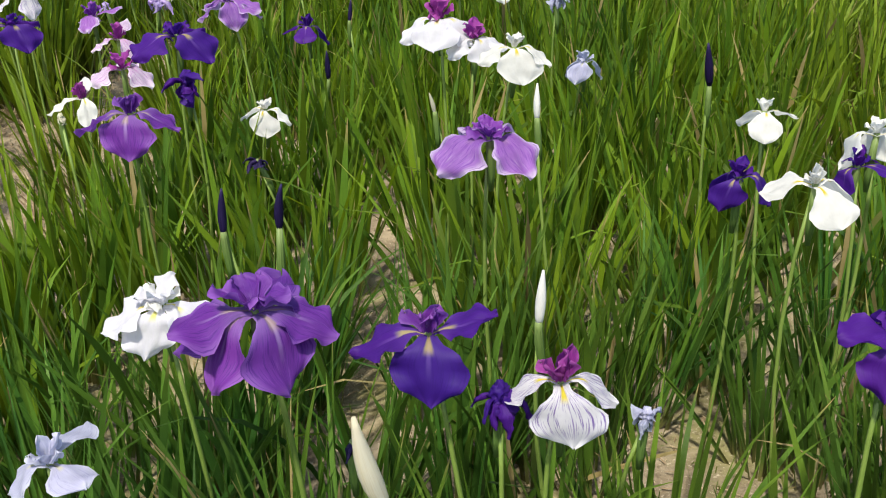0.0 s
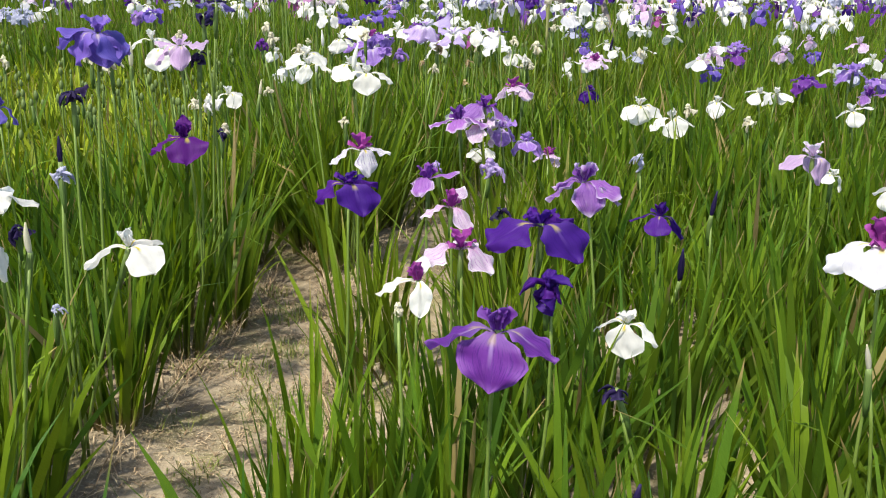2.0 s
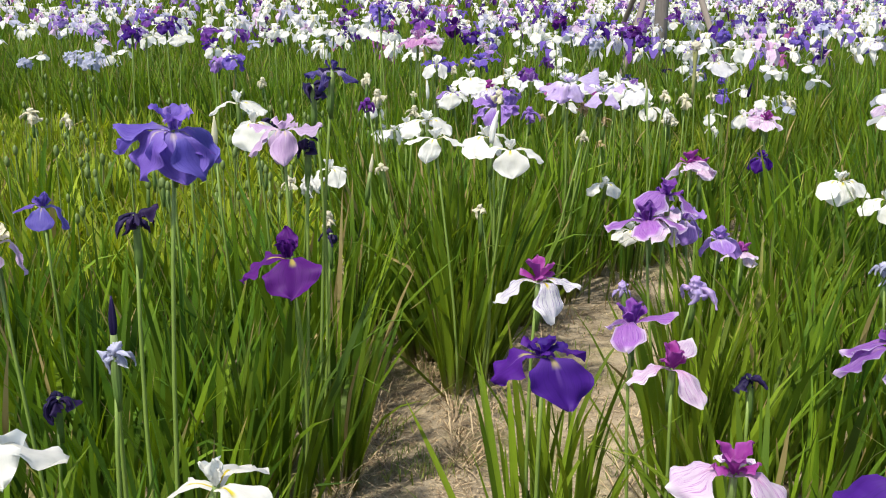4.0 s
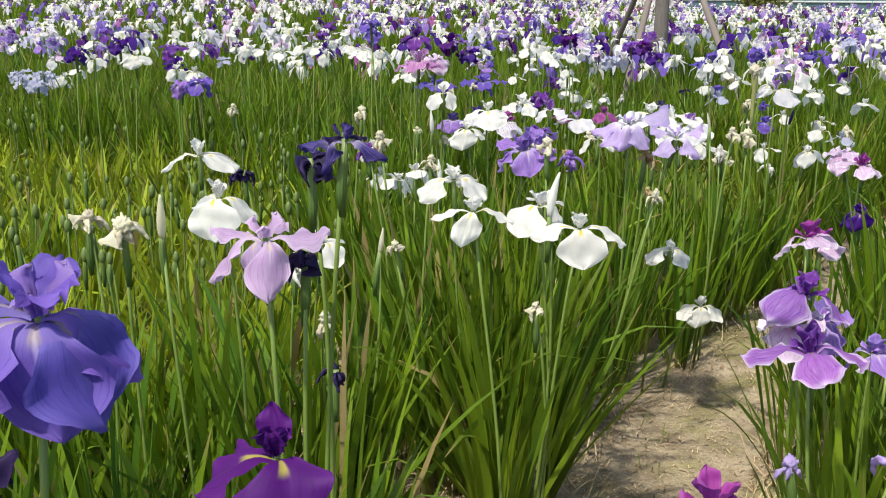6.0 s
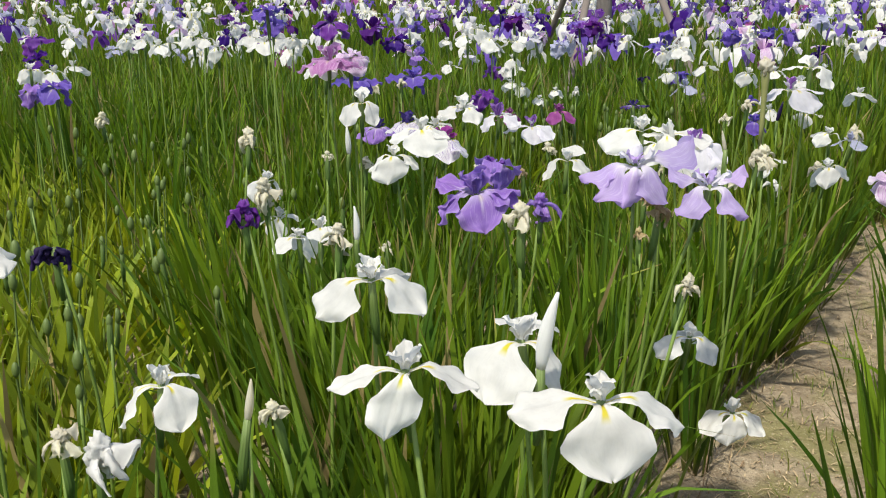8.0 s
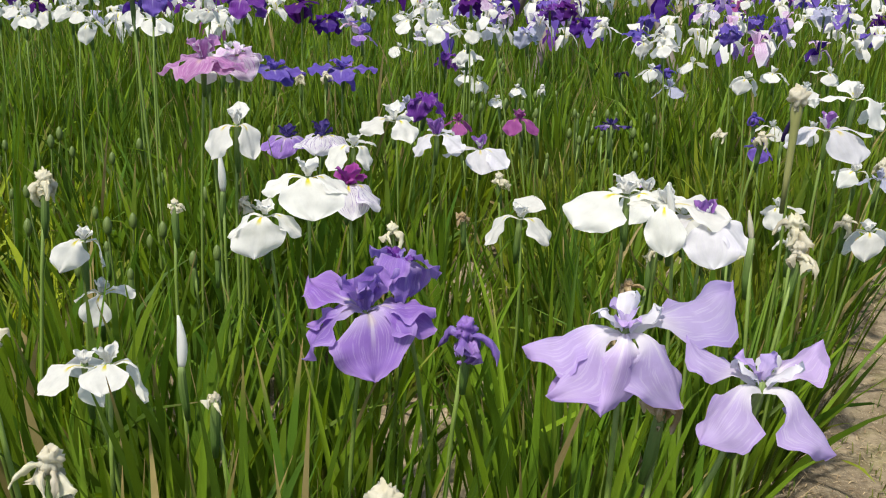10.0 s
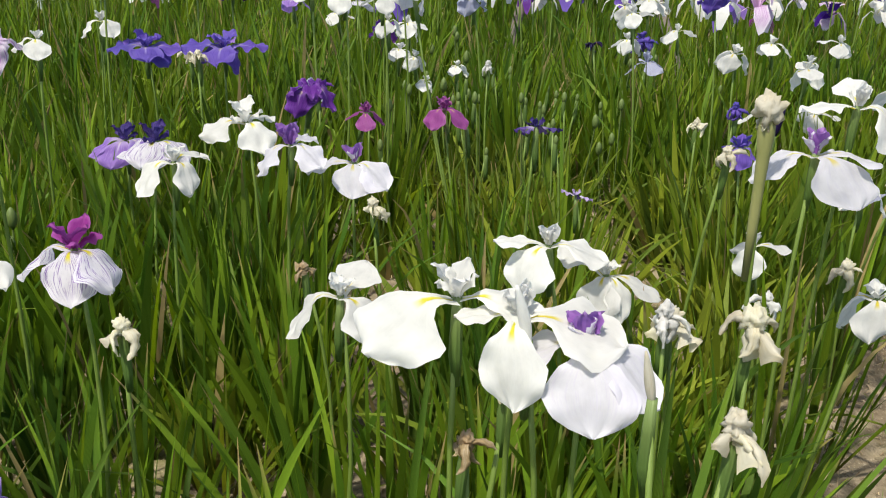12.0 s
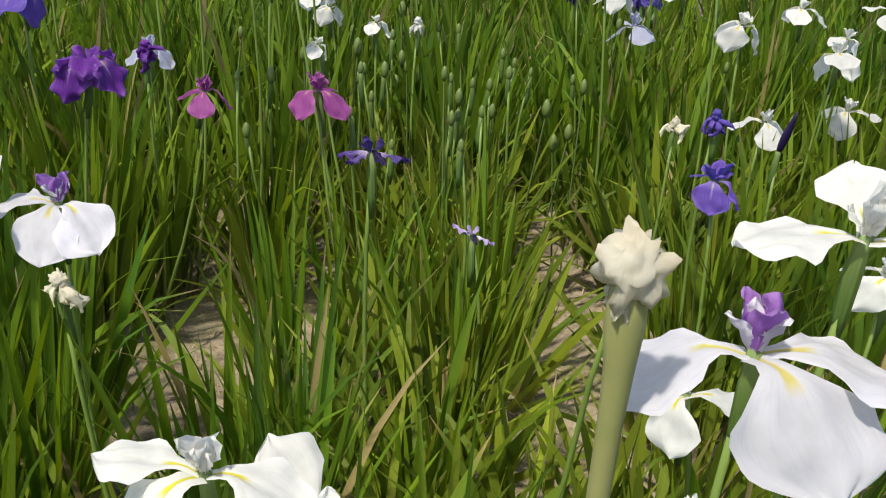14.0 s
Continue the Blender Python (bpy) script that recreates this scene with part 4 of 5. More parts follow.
iris("white", -1.876, 3.805, 0.797, 0.170, 230, "single", None, (3, -2), ((228, -50, 1.0, 1.05), (350, -46, 1.0, 1.05), (90, -34)))
iris("white", -1.736, 3.520, 0.790, 0.155, 288, "single", None, (3, -2), ((202, -18, 0.95, 0.7), (285, -80, 1.05, 0.72), (12, -32, 0.95, 0.7)))
iris("white", -1.630, 3.660, 0.782, 0.165, 245, "single", None, (3, -2), ((240, -56, 1.05, 1.3), (340, -60, 0.9, 0.7), (95, -20)))
iris("white", -1.518, 3.540, 0.768, 0.170, 276, "single", None, (3, -2), ((203, -20, 1.0, 0.85), (285, -80, 1.05, 1.1), (10, -36, 1.0, 0.85)))
bud("white", -1.595, 3.60, 0.775, 0.095)
withered("cream", -1.60, 3.52, 0.60, 0.06)
iris("white", -1.432, 4.447, 0.505, 0.14, 280, "single", None, (3, -2), ((215, -50), (330, -60), (90, -50)))
iris("white", -1.337, 4.475, 0.335, 0.14, 300, "single", None, (3, -2), ((205, -42), (285, -75), (345, -50)))
iris("rose", -1.079, 3.947, 0.690, 0.155, 290, "spread", "magenta")
iris("orchid", -1.085, 3.555, 0.670, 0.175, 240, "spread", "grape")
iris("orchid", -1.082, 3.222, 0.675, 0.165, 280, "spread", "grape")
iris("lilac", -0.949, 3.63, 0.545, 0.145, 280, "single")
iris("veined", -1.190, 2.663, 0.680, 0.160, 300, "spread", "magenta", (3, 0), ((203, -44, 1.0, 0.8), (322, -56, 1.1, 0.85), (20, -22, 0.85, 0.75)))
iris("orchid", -1.02, 2.72, 0.60, 0.16, 260, "spread", "grape")
withered("wisp", -1.10, 3.05, 0.56, 0.08)
withered("wisp", -0.95, 3.12, 0.56, 0.12)
iris("white", -2.405, 5.225, 0.848, 0.165, 225, "single", None, (3, -2), ((238, -60, 1.05, 1.2), (338, -70, 1.0, 0.65), (90, 40, 0.6)))
iris("white", -2.154, 4.990, 0.815, 0.180, 272, "single", None, (3, -2), ((286, -62, 1.0, 1.3), (208, -34, 0.85, 0.9), (350, -30, 0.8, 0.8)))
iris("white", -2.210, 4.925, 0.755, 0.165, 270, "single", None, (3, -2), ((280, -78, 1.0, 1.15), (205, -48, 0.85, 0.9), (355, -44, 0.8, 0.8)))
iris("veined", -2.150, 5.200, 0.750, 0.165, 290, "spread", "magenta", (3, 0), ((285, -60), (345, -34), (195, -50)))
withered("cream", -2.42, 4.98, 0.74, 0.05)
iris("lilac", -1.905, 4.570, 0.748, 0.195, 285, "crowned", "lilac", (3, 0), ((212, -52, 1.0, 0.9), (308, -58, 1.0, 1.15), (150, 5, 0.9), (20, 0, 0.8)))
iris("lilac", -1.880, 4.640, 0.795, 0.150, 320, "double", "violet")
withered("lilac", -1.76, 4.56, 0.735, 0.12)
withered("cream", -1.686, 3.946, 0.870, 0.085)
iris("wisp", -1.545, 4.285, 0.885, 0.172, 220, "folded", "blush", (3, 0), ((192, -22, 1.0, 1.0), (215, -48, 1.05, 0.95), (278, -70, 1.0, 1.0), (325, -62, 1.0, 1.0), (28, 22, 1.05, 1.0)))
iris("wisp", -1.415, 4.260, 0.858, 0.155, 330, "folded", "blush", (3, 0), ((222, -46, 1.0, 1.0), (340, -46, 1.0, 1.0), (160, 16, 0.85, 0.9), (40, 16, 0.9, 0.9)))
withered("cream", -1.438, 4.08, 0.735, 0.075)
withered("tan", -1.50, 4.32, 0.80, 0.08)
withered("cream", -2.245, 4.227, 0.817, 0.11)
withered("violet", -2.24, 4.13, 0.80, 0.10)
iris("rose", -0.913, 4.922, 0.704, 0.13, 270, "spread", "magenta")
iris("purple", -0.914, 4.813, 0.575, 0.13, 280, "single")
withered("cream", -1.307, 4.925, 0.785, 0.10)
bud("cream", -1.38, 4.93, 0.80, 0.05)
withered("cream", -1.273, 5.283, 0.730, 0.13)

withered("white", -2.150, 3.520, 0.630, 0.13)
withered("cream", -2.240, 3.560, 0.620, 0.08)
withered("navy", -2.560, 4.000, 0.740, 0.11)
bud("white", -2.180, 4.550, 0.630, 0.08)

# ---- the bed of white irises at the end ----
iris("white", -1.808, 5.293, 0.690, 0.170, 215, "single", None, (3, 0), ((202, -60, 1.0, 0.9), (335, -36, 0.95, 1.0), (72, 24, 0.65, 1.3)))
iris("white", -1.585, 5.040, 0.825, 0.185, 250, "single", None, (3, 0), ((226, -46, 1.05, 1.25), (5, -14, 0.8, 0.8)))
iris("white", -1.519, 5.035, 0.815, 0.180, 300, "single", None, (3, 0), ((266, -72, 1.05, 0.75), (5, -14, 1.0, 1.05), (190, -8, 0.6, 0.7)))
bud("white", -1.505, 5.010, 0.800, 0.065)
iris("blush", -1.451, 5.036, 0.795, 0.165, 268, "single", "lavender", (3, -2), ((280, -58, 1.1, 1.05), (345, -44, 1.0, 0.9), (190, -24, 0.8)))
withered("tan", -1.568, 5.034, 0.660, 0.07)
withered("tan", -1.580, 5.020, 0.560, 0.07)
withered("cream", -1.530, 5.060, 0.720, 0.07)
iris("white", -1.563, 5.550, 0.702, 0.165, 250, "single", None, (3, 0), ((240, -56, 1.05, 1.15), (8, -20, 0.95, 0.9), (188, -4, 0.85, 0.8)))
iris("white", -1.474, 5.582, 0.652, 0.155, 300, "single", None, (3, 0), ((158, 12, 1.05, 0.9), (262, -72, 1.0, 0.9), (302, -68, 1.0, 0.6), (345, -35, 1.0, 0.65)))
withered("white", -1.377, 5.484, 0.640, 0.10)
withered("cream", -1.367, 5.52, 0.615, 0.12)
iris("white", -2.559, 4.887, 0.680, 0.14, 280, "single")
iris("white", -2.529, 4.885, 0.580, 0.13, 290, "single")
iris("white", -2.21, 4.417, 0.690, 0.145, 280, "single")
withered("cream", -2.06, 4.42, 0.66, 0.05)
bud("white", -2.48, 5.3, 0.68, 0.09)
withered("cream", -2.42, 5.28, 0.66, 0.09)
iris("lilac", -2.690, 6.170, 0.615, 0.165, 285, "single", "dusk", (3, 0), ((205, -40), (285, -50, 1.0, 1.1), (345, -30)))
iris("veined", -2.515, 6.020, 0.665, 0.165, 280, "spread", "dusk", (3, 0), ((290, -36, 1.0, 1.3), (205, -40), (345, -40)))
iris("white", -2.346, 5.800, 0.692, 0.170, 225, "single", None, (3, 0), ((226, -58, 1.05, 1.1), (340, -56, 0.95, 0.8), (90, -20)))
iris("white", -2.30, 6.03, 0.725, 0.18, 250, "spread", "white", (3, 0), ((215, -34), (320, -50), (90, -20)))
iris("blush", -2.143, 5.904, 0.720, 0.170, 235, "spread", "lavender", (3, 0), ((230, -50, 1.0, 0.95), (345, -30, 1.0, 0.9), (85, -20)))
iris("blush", -2.038, 5.988, 0.670, 0.175, 300, "single", "lavender", (3, 0), ((192, -20), (345, -34), (280, -50)))
iris("violet", -2.31, 6.42, 0.72, 0.16, 250, "double")
withered("violet", -2.42, 6.75, 0.66, 0.10)
iris("pink", -2.269, 6.727, 0.600, 0.12, 285, "single")
iris("pink", -2.065, 6.835, 0.605, 0.15, 270, "single", None, (3, 0), ((240, -60, 1.0, 1.2), (330, -58, 1.05, 0.75), (100, -30, 0.7)))
iris("ice", -2.51, 6.90, 0.62, 0.12, 250, "single")
withered("tan", -2.0, 5.62, 0.58, 0.06)
withered("cream", -1.96, 5.88, 0.62, 0.08)
withered("cream", -2.029, 5.112, 0.690, 0.08)
iris("blush", -1.194, 5.610, 0.866, 0.175, 275, "single", "lavender", (3, -2), ((197, -32, 1.0, 0.95), (302, -56, 1.05, 1.2), (20, -18, 0.9)))
iris("white", -1.135, 5.690, 0.925, 0.165, 300, "single", None, (3, 0), ((205, -6, 0.95, 1.05), (345, -64, 1.05, 1.2), (90, 20, 0.7)))
iris("white", -1.055, 5.70, 0.620, 0.15, 265, "single")
withered("cream", -1.06, 5.96, 0.570, 0.09)
iris("white", -1.225, 6.01, 0.580, 0.135, 250, "single")
withered("white", -1.20, 5.88, 0.52, 0.09)
withered("cream", -1.272, 5.535, 0.930, 0.055, 1.02)
withered("cream", -1.303, 5.894, 0.785, 0.075)
iris("blue", -1.242, 6.661, 0.610, 0.145, 280, "single", None, (3, 0), ((262, -80, 0.85, 1.1), (350, -56, 0.8, 0.6), (120, -30, 0.7)))
withered("blue", -1.26, 6.76, 0.690, 0.08)
iris("dusk", -1.697, 6.215, 0.725, 0.105, 270, "curled", "wisp", (3, 0), ((190, -16, 0.75, 1.0), (238, -26, 0.6, 1.1), (345, -8, 0.9, 0.6)))
iris("wisp", -1.635, 6.56, 0.470, 0.085, 270, "curled", "dusk", (3, 0), ((172, 8, 0.8, 0.5), (340, -10, 0.9, 0.45), (90, 0, 0.6, 0.6)))
iris("white", -1.02, 7.50, 0.680, 0.16, 270, "single")
iris("white", -1.25, 7.53, 0.715, 0.165, 260, "single")
iris("white", -0.955, 7.65, 0.510, 0.16, 250, "single")
iris("white", -1.167, 7.11, 0.600, 0.13, 280, "single")
bud("navy", -1.13, 7.05, 0.56, 0.09)
iris("ice", -1.555, 7.92, 0.600, 0.15, 290, "single")
withered("blue", -1.58, 8.28, 0.62, 0.12)
withered("cream", -3.02, 7.10, 0.66, 0.12)
iris("white", -2.45, 7.64, 0.63, 0.15, 265, "single")
iris("white", -2.37, 7.57, 0.62, 0.13, 290, "single")
iris("white", -2.18, 7.45, 0.62, 0.10, 270, "single")
withered("white", -2.08, 7.50, 0.62, 0.09)
iris("white", -2.58, 8.18, 0.64, 0.15, 270, "single")
iris("white", -2.97, 9.59, 0.66, 0.17, 260, "single")
iris("white", -2.99, 8.42, 0.64, 0.14, 260, "single")
iris("white", -2.21, 7.15, 0.62, 0.09, 260, "single")
withered("cream", -3.81, 5.98, 0.65, 0.12)
iris("ice", -5.6, 6.6, 0.66, 0.17, 250, "double")
iris("ice", -5.9, 6.8, 0.66, 0.17, 250, "double")
iris("ice", -6.3, 6.7, 0.64, 0.16, 250, "double")

iris("white", -3.295, 7.020, 0.760, 0.160, 280, "single", None, (3, 0), ((225, -55, 1.0, 1.1), (345, -50)))
iris("white", -2.895, 6.157, 0.845, 0.120, 280, "single", None, (3, 0), ((290, -64, 1.0, 1.1), (210, -40)))
iris("white", -2.509, 7.923, 0.690, 0.150, 270, "single", None, (3, 0), ((215, -40), (300, -60), (350, -30)))
iris("blue", -1.634, 8.977, 0.530, 0.170, 270, "single")
iris("white", -1.622, 10.0, 0.600, 0.200, 270, "single")

# ---- the next rows of irises across the field ----
iris("fuchsia", -2.590, 5.450, 0.945, 0.185, 250, "crowned", "rose", (3, 0), ((205, -28, 1.0, 0.9), (285, -30, 1.0, 1.0), (350, -24, 1.0, 0.9)))
iris("rose", -2.560, 5.560, 0.945, 0.150, 310, "double", "rose")
iris("white", -2.640, 5.560, 0.925, 0.130, 280, "single")
iris("plum", -3.095, 7.311, 0.930, 0.200, 250, "crowned", "plum")
iris("purple", -3.020, 7.420, 0.860, 0.180, 280, "double", "plum")
iris("violet", -3.120, 6.799, 0.985, 0.190, 270, "crowned", "violet")
iris("blue", -2.897, 5.660, 1.090, 0.130, 250, "double", "violet")
iris("blue", -3.060, 6.050, 1.030, 0.130, 290, "double", "blue")
iris("white", -3.279, 6.422, 0.925, 0.150, 250, "single", None, (3, 0), ((290, -60, 1.0, 1.1), (215, -40), (350, -50)))
iris("white", -3.360, 6.450, 0.945, 0.140, 290, "single")
iris("white", -3.415, 6.259, 0.915, 0.140, 265, "single")
iris("white", -3.560, 6.420, 0.935, 0.140, 285, "single")
iris("white", -3.730, 6.620, 0.930, 0.150, 250, "single")
iris("white", -3.840, 6.500, 0.900, 0.140, 305, "single")
iris("blue", -3.020, 6.835, 0.720, 0.200, 250, "crowned", "blue", (3, 0), ((200, -10), (290, -20), (20, -12)))
iris("blue", -2.714, 6.749, 0.750, 0.210, 270, "crowned", "lilac", (3, 0), ((200, -8), (285, -26), (18, -4)))
withered("cream", -2.740, 6.640, 0.740, 0.09)
iris("blue", -3.874, 5.792, 0.790, 0.190, 280, "double", "lilac")
iris("lilac", -4.020, 5.850, 0.770, 0.170, 250, "double", "lilac")
iris("violet", -4.717, 6.774, 0.890, 0.200, 250, "double", "orchid")
iris("purple", -4.640, 6.700, 0.800, 0.170, 280, "double")
iris("white", -4.221, 6.103, 0.825, 0.160, 250, "single")
iris("white", -4.150, 6.160, 0.810, 0.150, 300, "single")
iris("purple", -4.029, 5.113, 0.975, 0.130, 250, "double", "purple")
iris("purple", -4.239, 5.674, 0.980, 0.150, 280, "double", "purple")
iris("white", -4.021, 5.511, 0.935, 0.150, 270, "single", None, (3, 0), ((285, -70, 1.0, 1.2), (210, -40), (350, -40)))
iris("white", -4.090, 5.300, 0.930, 0.130, 250, "single")
iris("ice", -6.066, 7.184, 0.660, 0.200, 250, "double")
iris("ice", -5.900, 7.120, 0.640, 0.180, 280, "double")
iris("ice", -6.350, 7.260, 0.650, 0.200, 310, "double")
iris("white", -2.394, 6.908, 0.915, 0.150, 270, "single")
iris("white", -2.510, 6.930, 0.925, 0.140, 250, "single")
iris("white", -2.290, 6.940, 0.900, 0.140, 295, "single")
iris("blush", -2.200, 6.960, 0.905, 0.130, 265, "single")
iris("white", -4.124, 6.840, 0.890, 0.150, 270, "single")
iris("white", -4.020, 6.900, 0.880, 0.150, 250, "single")
iris("white", -4.260, 6.900, 0.895, 0.140, 300, "single")
iris("plum", -2.396, 7.445, 0.965, 0.150, 270, "double")
iris("ice", -2.198, 7.735, 0.825, 0.170, 270, "double", "blue")
iris("white", -2.344, 7.168, 0.800, 0.130, 270, "single")
iris("plum", -2.174, 9.014, 0.850, 0.200, 270, "double")
iris("purple", -2.080, 8.950, 0.780, 0.180, 250, "double")
iris("white", -1.594, 7.480, 0.830, 0.140, 270, "single")
iris("white", -1.612, 8.839, 0.735, 0.190, 270, "single")
iris("white", -1.730, 8.900, 0.700, 0.170, 290, "single")
iris("blue", -0.775, 11.533, 0.640, 0.220, 270, "double")
iris("blue", -0.980, 11.400, 0.660, 0.220, 250, "double")
iris("blue", -1.338, 7.549, 0.900, 0.140, 280, "double")

# ---- flowers along the far side of the first beds ----
iris("mauve", -1.98, 2.16, 0.80, 0.15, 300, "single", "cream")
iris("blue", -2.352, 2.658, 0.724, 0.13, 300, "single")
iris("white", 0.22, 5.83, 0.62, 0.16)
iris("white", 0.44, 5.63, 0.60, 0.16)
iris("lilac", 0.72, 6.82, 0.64, 0.17, None, "double")
iris("blue", 0.62, 4.90, 0.60, 0.18, None, "double")
iris("pink", 0.49, 4.27, 0.56, 0.15, None, "single")
iris("rose", 0.56, 3.55, 0.60, 0.16, None, "double")
iris("violet", 0.04, 5.20, 0.62, 0.17, None, "double")
iris("white", -0.09, 4.88, 0.60, 0.15)
iris("white", -0.16, 5.04, 0.58, 0.14)
iris("white", -0.33, 4.50, 0.60, 0.15)
iris("rose", -0.955, 5.175, 0.69, 0.17, None, "double")
iris("white", 0.06, 3.46, 0.54, 0.12)
iris("ice", 0.97, 7.09, 0.62, 0.17, None, "double")
iris("blush", -0.41, 6.69, 0.64, 0.17, 270)
iris("rose", -0.02, 6.50, 0.64, 0.17, 260)
iris("white", 0.19, 4.45, 0.60, 0.16, 270)
iris("lilac", 0.36, 5.26, 0.62, 0.17, None, "double")
iris("white", -0.75, 7.44, 0.64, 0.16)
iris("white", -1.65, 8.20, 0.64, 0.16)
iris("white", -1.46, 8.40, 0.66, 0.16)
iris("white", -1.09, 8.20, 0.66, 0.16)
iris("white", -0.99, 6.35, 0.62, 0.15)
iris("ice", -0.90, 6.45, 0.58, 0.13)
iris("white", -0.01, 7.55, 0.66, 0.17)
iris("rose", 0.15, 7.20, 0.66, 0.16)
iris("white", 0.45, 6.30, 0.64, 0.16)
iris("blush", 0.75, 5.90, 0.64, 0.17)
iris("white", 0.95, 6.30, 0.62, 0.16)
iris("orchid", 0.30, 4.95, 0.60, 0.15, None, "spread", "grape")
withered("cream", -3.91, 4.25, 0.66, 0.14)
withered("cream", -3.78, 4.32, 0.64, 0.10)
withered("cream", -2.55, 4.78, 0.82, 0.10)
withered("cream", -0.88, 6.54, 0.60, 0.12)
withered("cream", -1.35, 7.15, 0.55, 0.09)
withered("navy", -1.80, 8.30, 0.60, 0.10)
iris("white", -0.82, 8.36, 0.66, 0.15)
iris("white", -0.97, 7.92, 0.64, 0.14)
withered("cream", -0.45, 4.55, 0.56, 0.10)
withered("cream", -0.2, 4.3, 0.56, 0.10)

# ---- more irises between and behind, too many to tell one by one ----
MIX = (("white", 26), ("blush", 8), ("white", 4), ("violet", 9), ("purple", 9), ("white", 12), ("blue", 11), ("white", 6), ("lilac", 6), ("ice", 5), ("white", 6), ("plum", 4), ("rose", 5), ("pink", 2), ("veined", 4))
BAG = [c for c, k in MIX for _ in range(k)]


def colour_at(x, y):
    """Irises of one sort stand together."""
    s = noise.noise((x * 0.42, y * 0.32, 21.0)) * 0.5 + 0.5 + rng.uniform(-0.17, 0.17)
    c = BAG[int(max(0.0, min(0.999, s)) * len(BAG) * 1.7) % len(BAG)]
    if c in ("violet", "purple", "plum", "pink", "blue") and x < -0.55 * y and rng.random() < 0.4:
        c = rng.choice(("white", "white", "blush", "ice"))      # the far left of the field is mostly white
    return c


count = 0
while count < 38:
    x, y = rng.uniform(-0.8, 2.0), rng.uniform(3.3, 7.6)
    if x > 0.1 + 0.3 * y or bare(x, y) > 0.0 or y < 5.3 - 1.3 * max(0.0, x):
        continue
    c = rng.choice(("white", "white", "white", "blush", "lilac", "violet", "blue", "rose", "ice"))
    iris(c, x, y, rng.uniform(0.55, 0.7), rng.uniform(0.15, 0.19), None, "double" if c in ("violet", "blue", "lilac", "ice") else "spread" if c == "rose" else "single")
    count += 1
count = 0
while count < 60:
    x, y = rng.uniform(-8.5, -2.6), rng.uniform(6.5, 9.2)
    if x > -2.6 and y < 8.6 or x > -4.4 and y < 7.6 or noise.noise((x * 0.9, y * 0.9, 77)) < -0.05:
        continue
    c = colour_at(x, y)
    iris(c, x, y, rng.uniform(0.66, 0.92), rng.uniform(0.14, 0.19), None, "double" if c in ("violet", "blue", "lilac", "pink", "ice") and rng.random() < 0.7 else "single")
    count += 1
count = 0
while count < 110:
    x, y = rng.uniform(-9.5, 3.0), rng.uniform(7.9, 11.5)
    if x > -2.8 and y < 8.7 or x < -1.5 - 0.75 * y or x > 1.0 + 0.24 * y or (y < 8.8 and rng.random() < 0.6):
        continue
    c = colour_at(x, y)
    iris(c, x, y, rng.uniform(0.66, 0.9), rng.uniform(0.14, 0.2), None, "double" if c in ("violet", "blue", "lilac", "pink", "ice") and rng.random() < 0.7 else "single")
    count += 1


def flower_mass(name, colour, places, label):
    """Many irises of one colour in one mesh: six bent petals and a tuft each."""
    vs, faces, uvs = [], [], []
    for x, y, z, s in places:
        a0 = rng.uniform(0, 6.3)
        for k in range(6):
            a = a0 + k * math.pi / 3 + rng.uniform(-0.2, 0.2)
            up = 0.55 if k % 2 else 0.0
            ca, sa = math.cos(a), math.sin(a)
            b = len(vs)
            droop = rng.uniform(0.6, 1.5)
            for u, r, h, w in ((0.0, 0.0, 0.0, 0.04), (0.4, 0.2 - 0.1 * up, 0.1 + up * 0.45, 0.13), (0.75, 0.38 - 0.2 * up, -0.1 * droop + up * 0.8, 0.18), (1.0, 0.44 - 0.3 * up, -0.38 * droop + up * 1.1, 0.05)):
                for sg in (-1, 1):
                    vs.append((x + s * (r * ca - sg * w * sa), y + s * (r * sa + sg * w * ca), z + s * (h + rng.uniform(-0.05, 0.05))))
                    uvs.append((u, 0.5 + 0.5 * sg))
            faces += [(b, b + 1, b + 3, b + 2), (b + 2, b + 3, b + 5, b + 4), (b + 4, b + 5, b + 7, b + 6)]
    ob = new(name, mesh_of(name, vs, faces, PETALS[colour], uvs))
    return tagged(ob, label, "flowers", kind="stuff")


far = {}
for y0, y1, dens in ((8.8, 14.0, 8.0), (14.0, 24.0, 5.6), (24.0, 43.0, 3.4), (43.0, 60.0, 2.6)):
    for _ in range(int((y1 - y0) * (0.72 * (y0 + y1)) * dens)):
        y = rng.uniform(y0, y1)
        x = rng.uniform(-2.0 - 1.1 * y, 1.2 + 0.36 * y)
        if noise.noise((x * 0.7, y * 0.45, 40.0)) < -0.2 or x < -0.5 * y and rng.random() < 0.25 or y > 43.0 and x > -5.5:
            continue
        far.setdefault(colour_at(x, y), []).append((x, y, rise(x, y) + rng.uniform(0.56, 0.84), rng.uniform(0.14, 0.23)))
for c, places in far.items():
    flower_mass("iris_flowers", c, places, f"distant mass of {WORDS[c]} iris flowers above the beds")

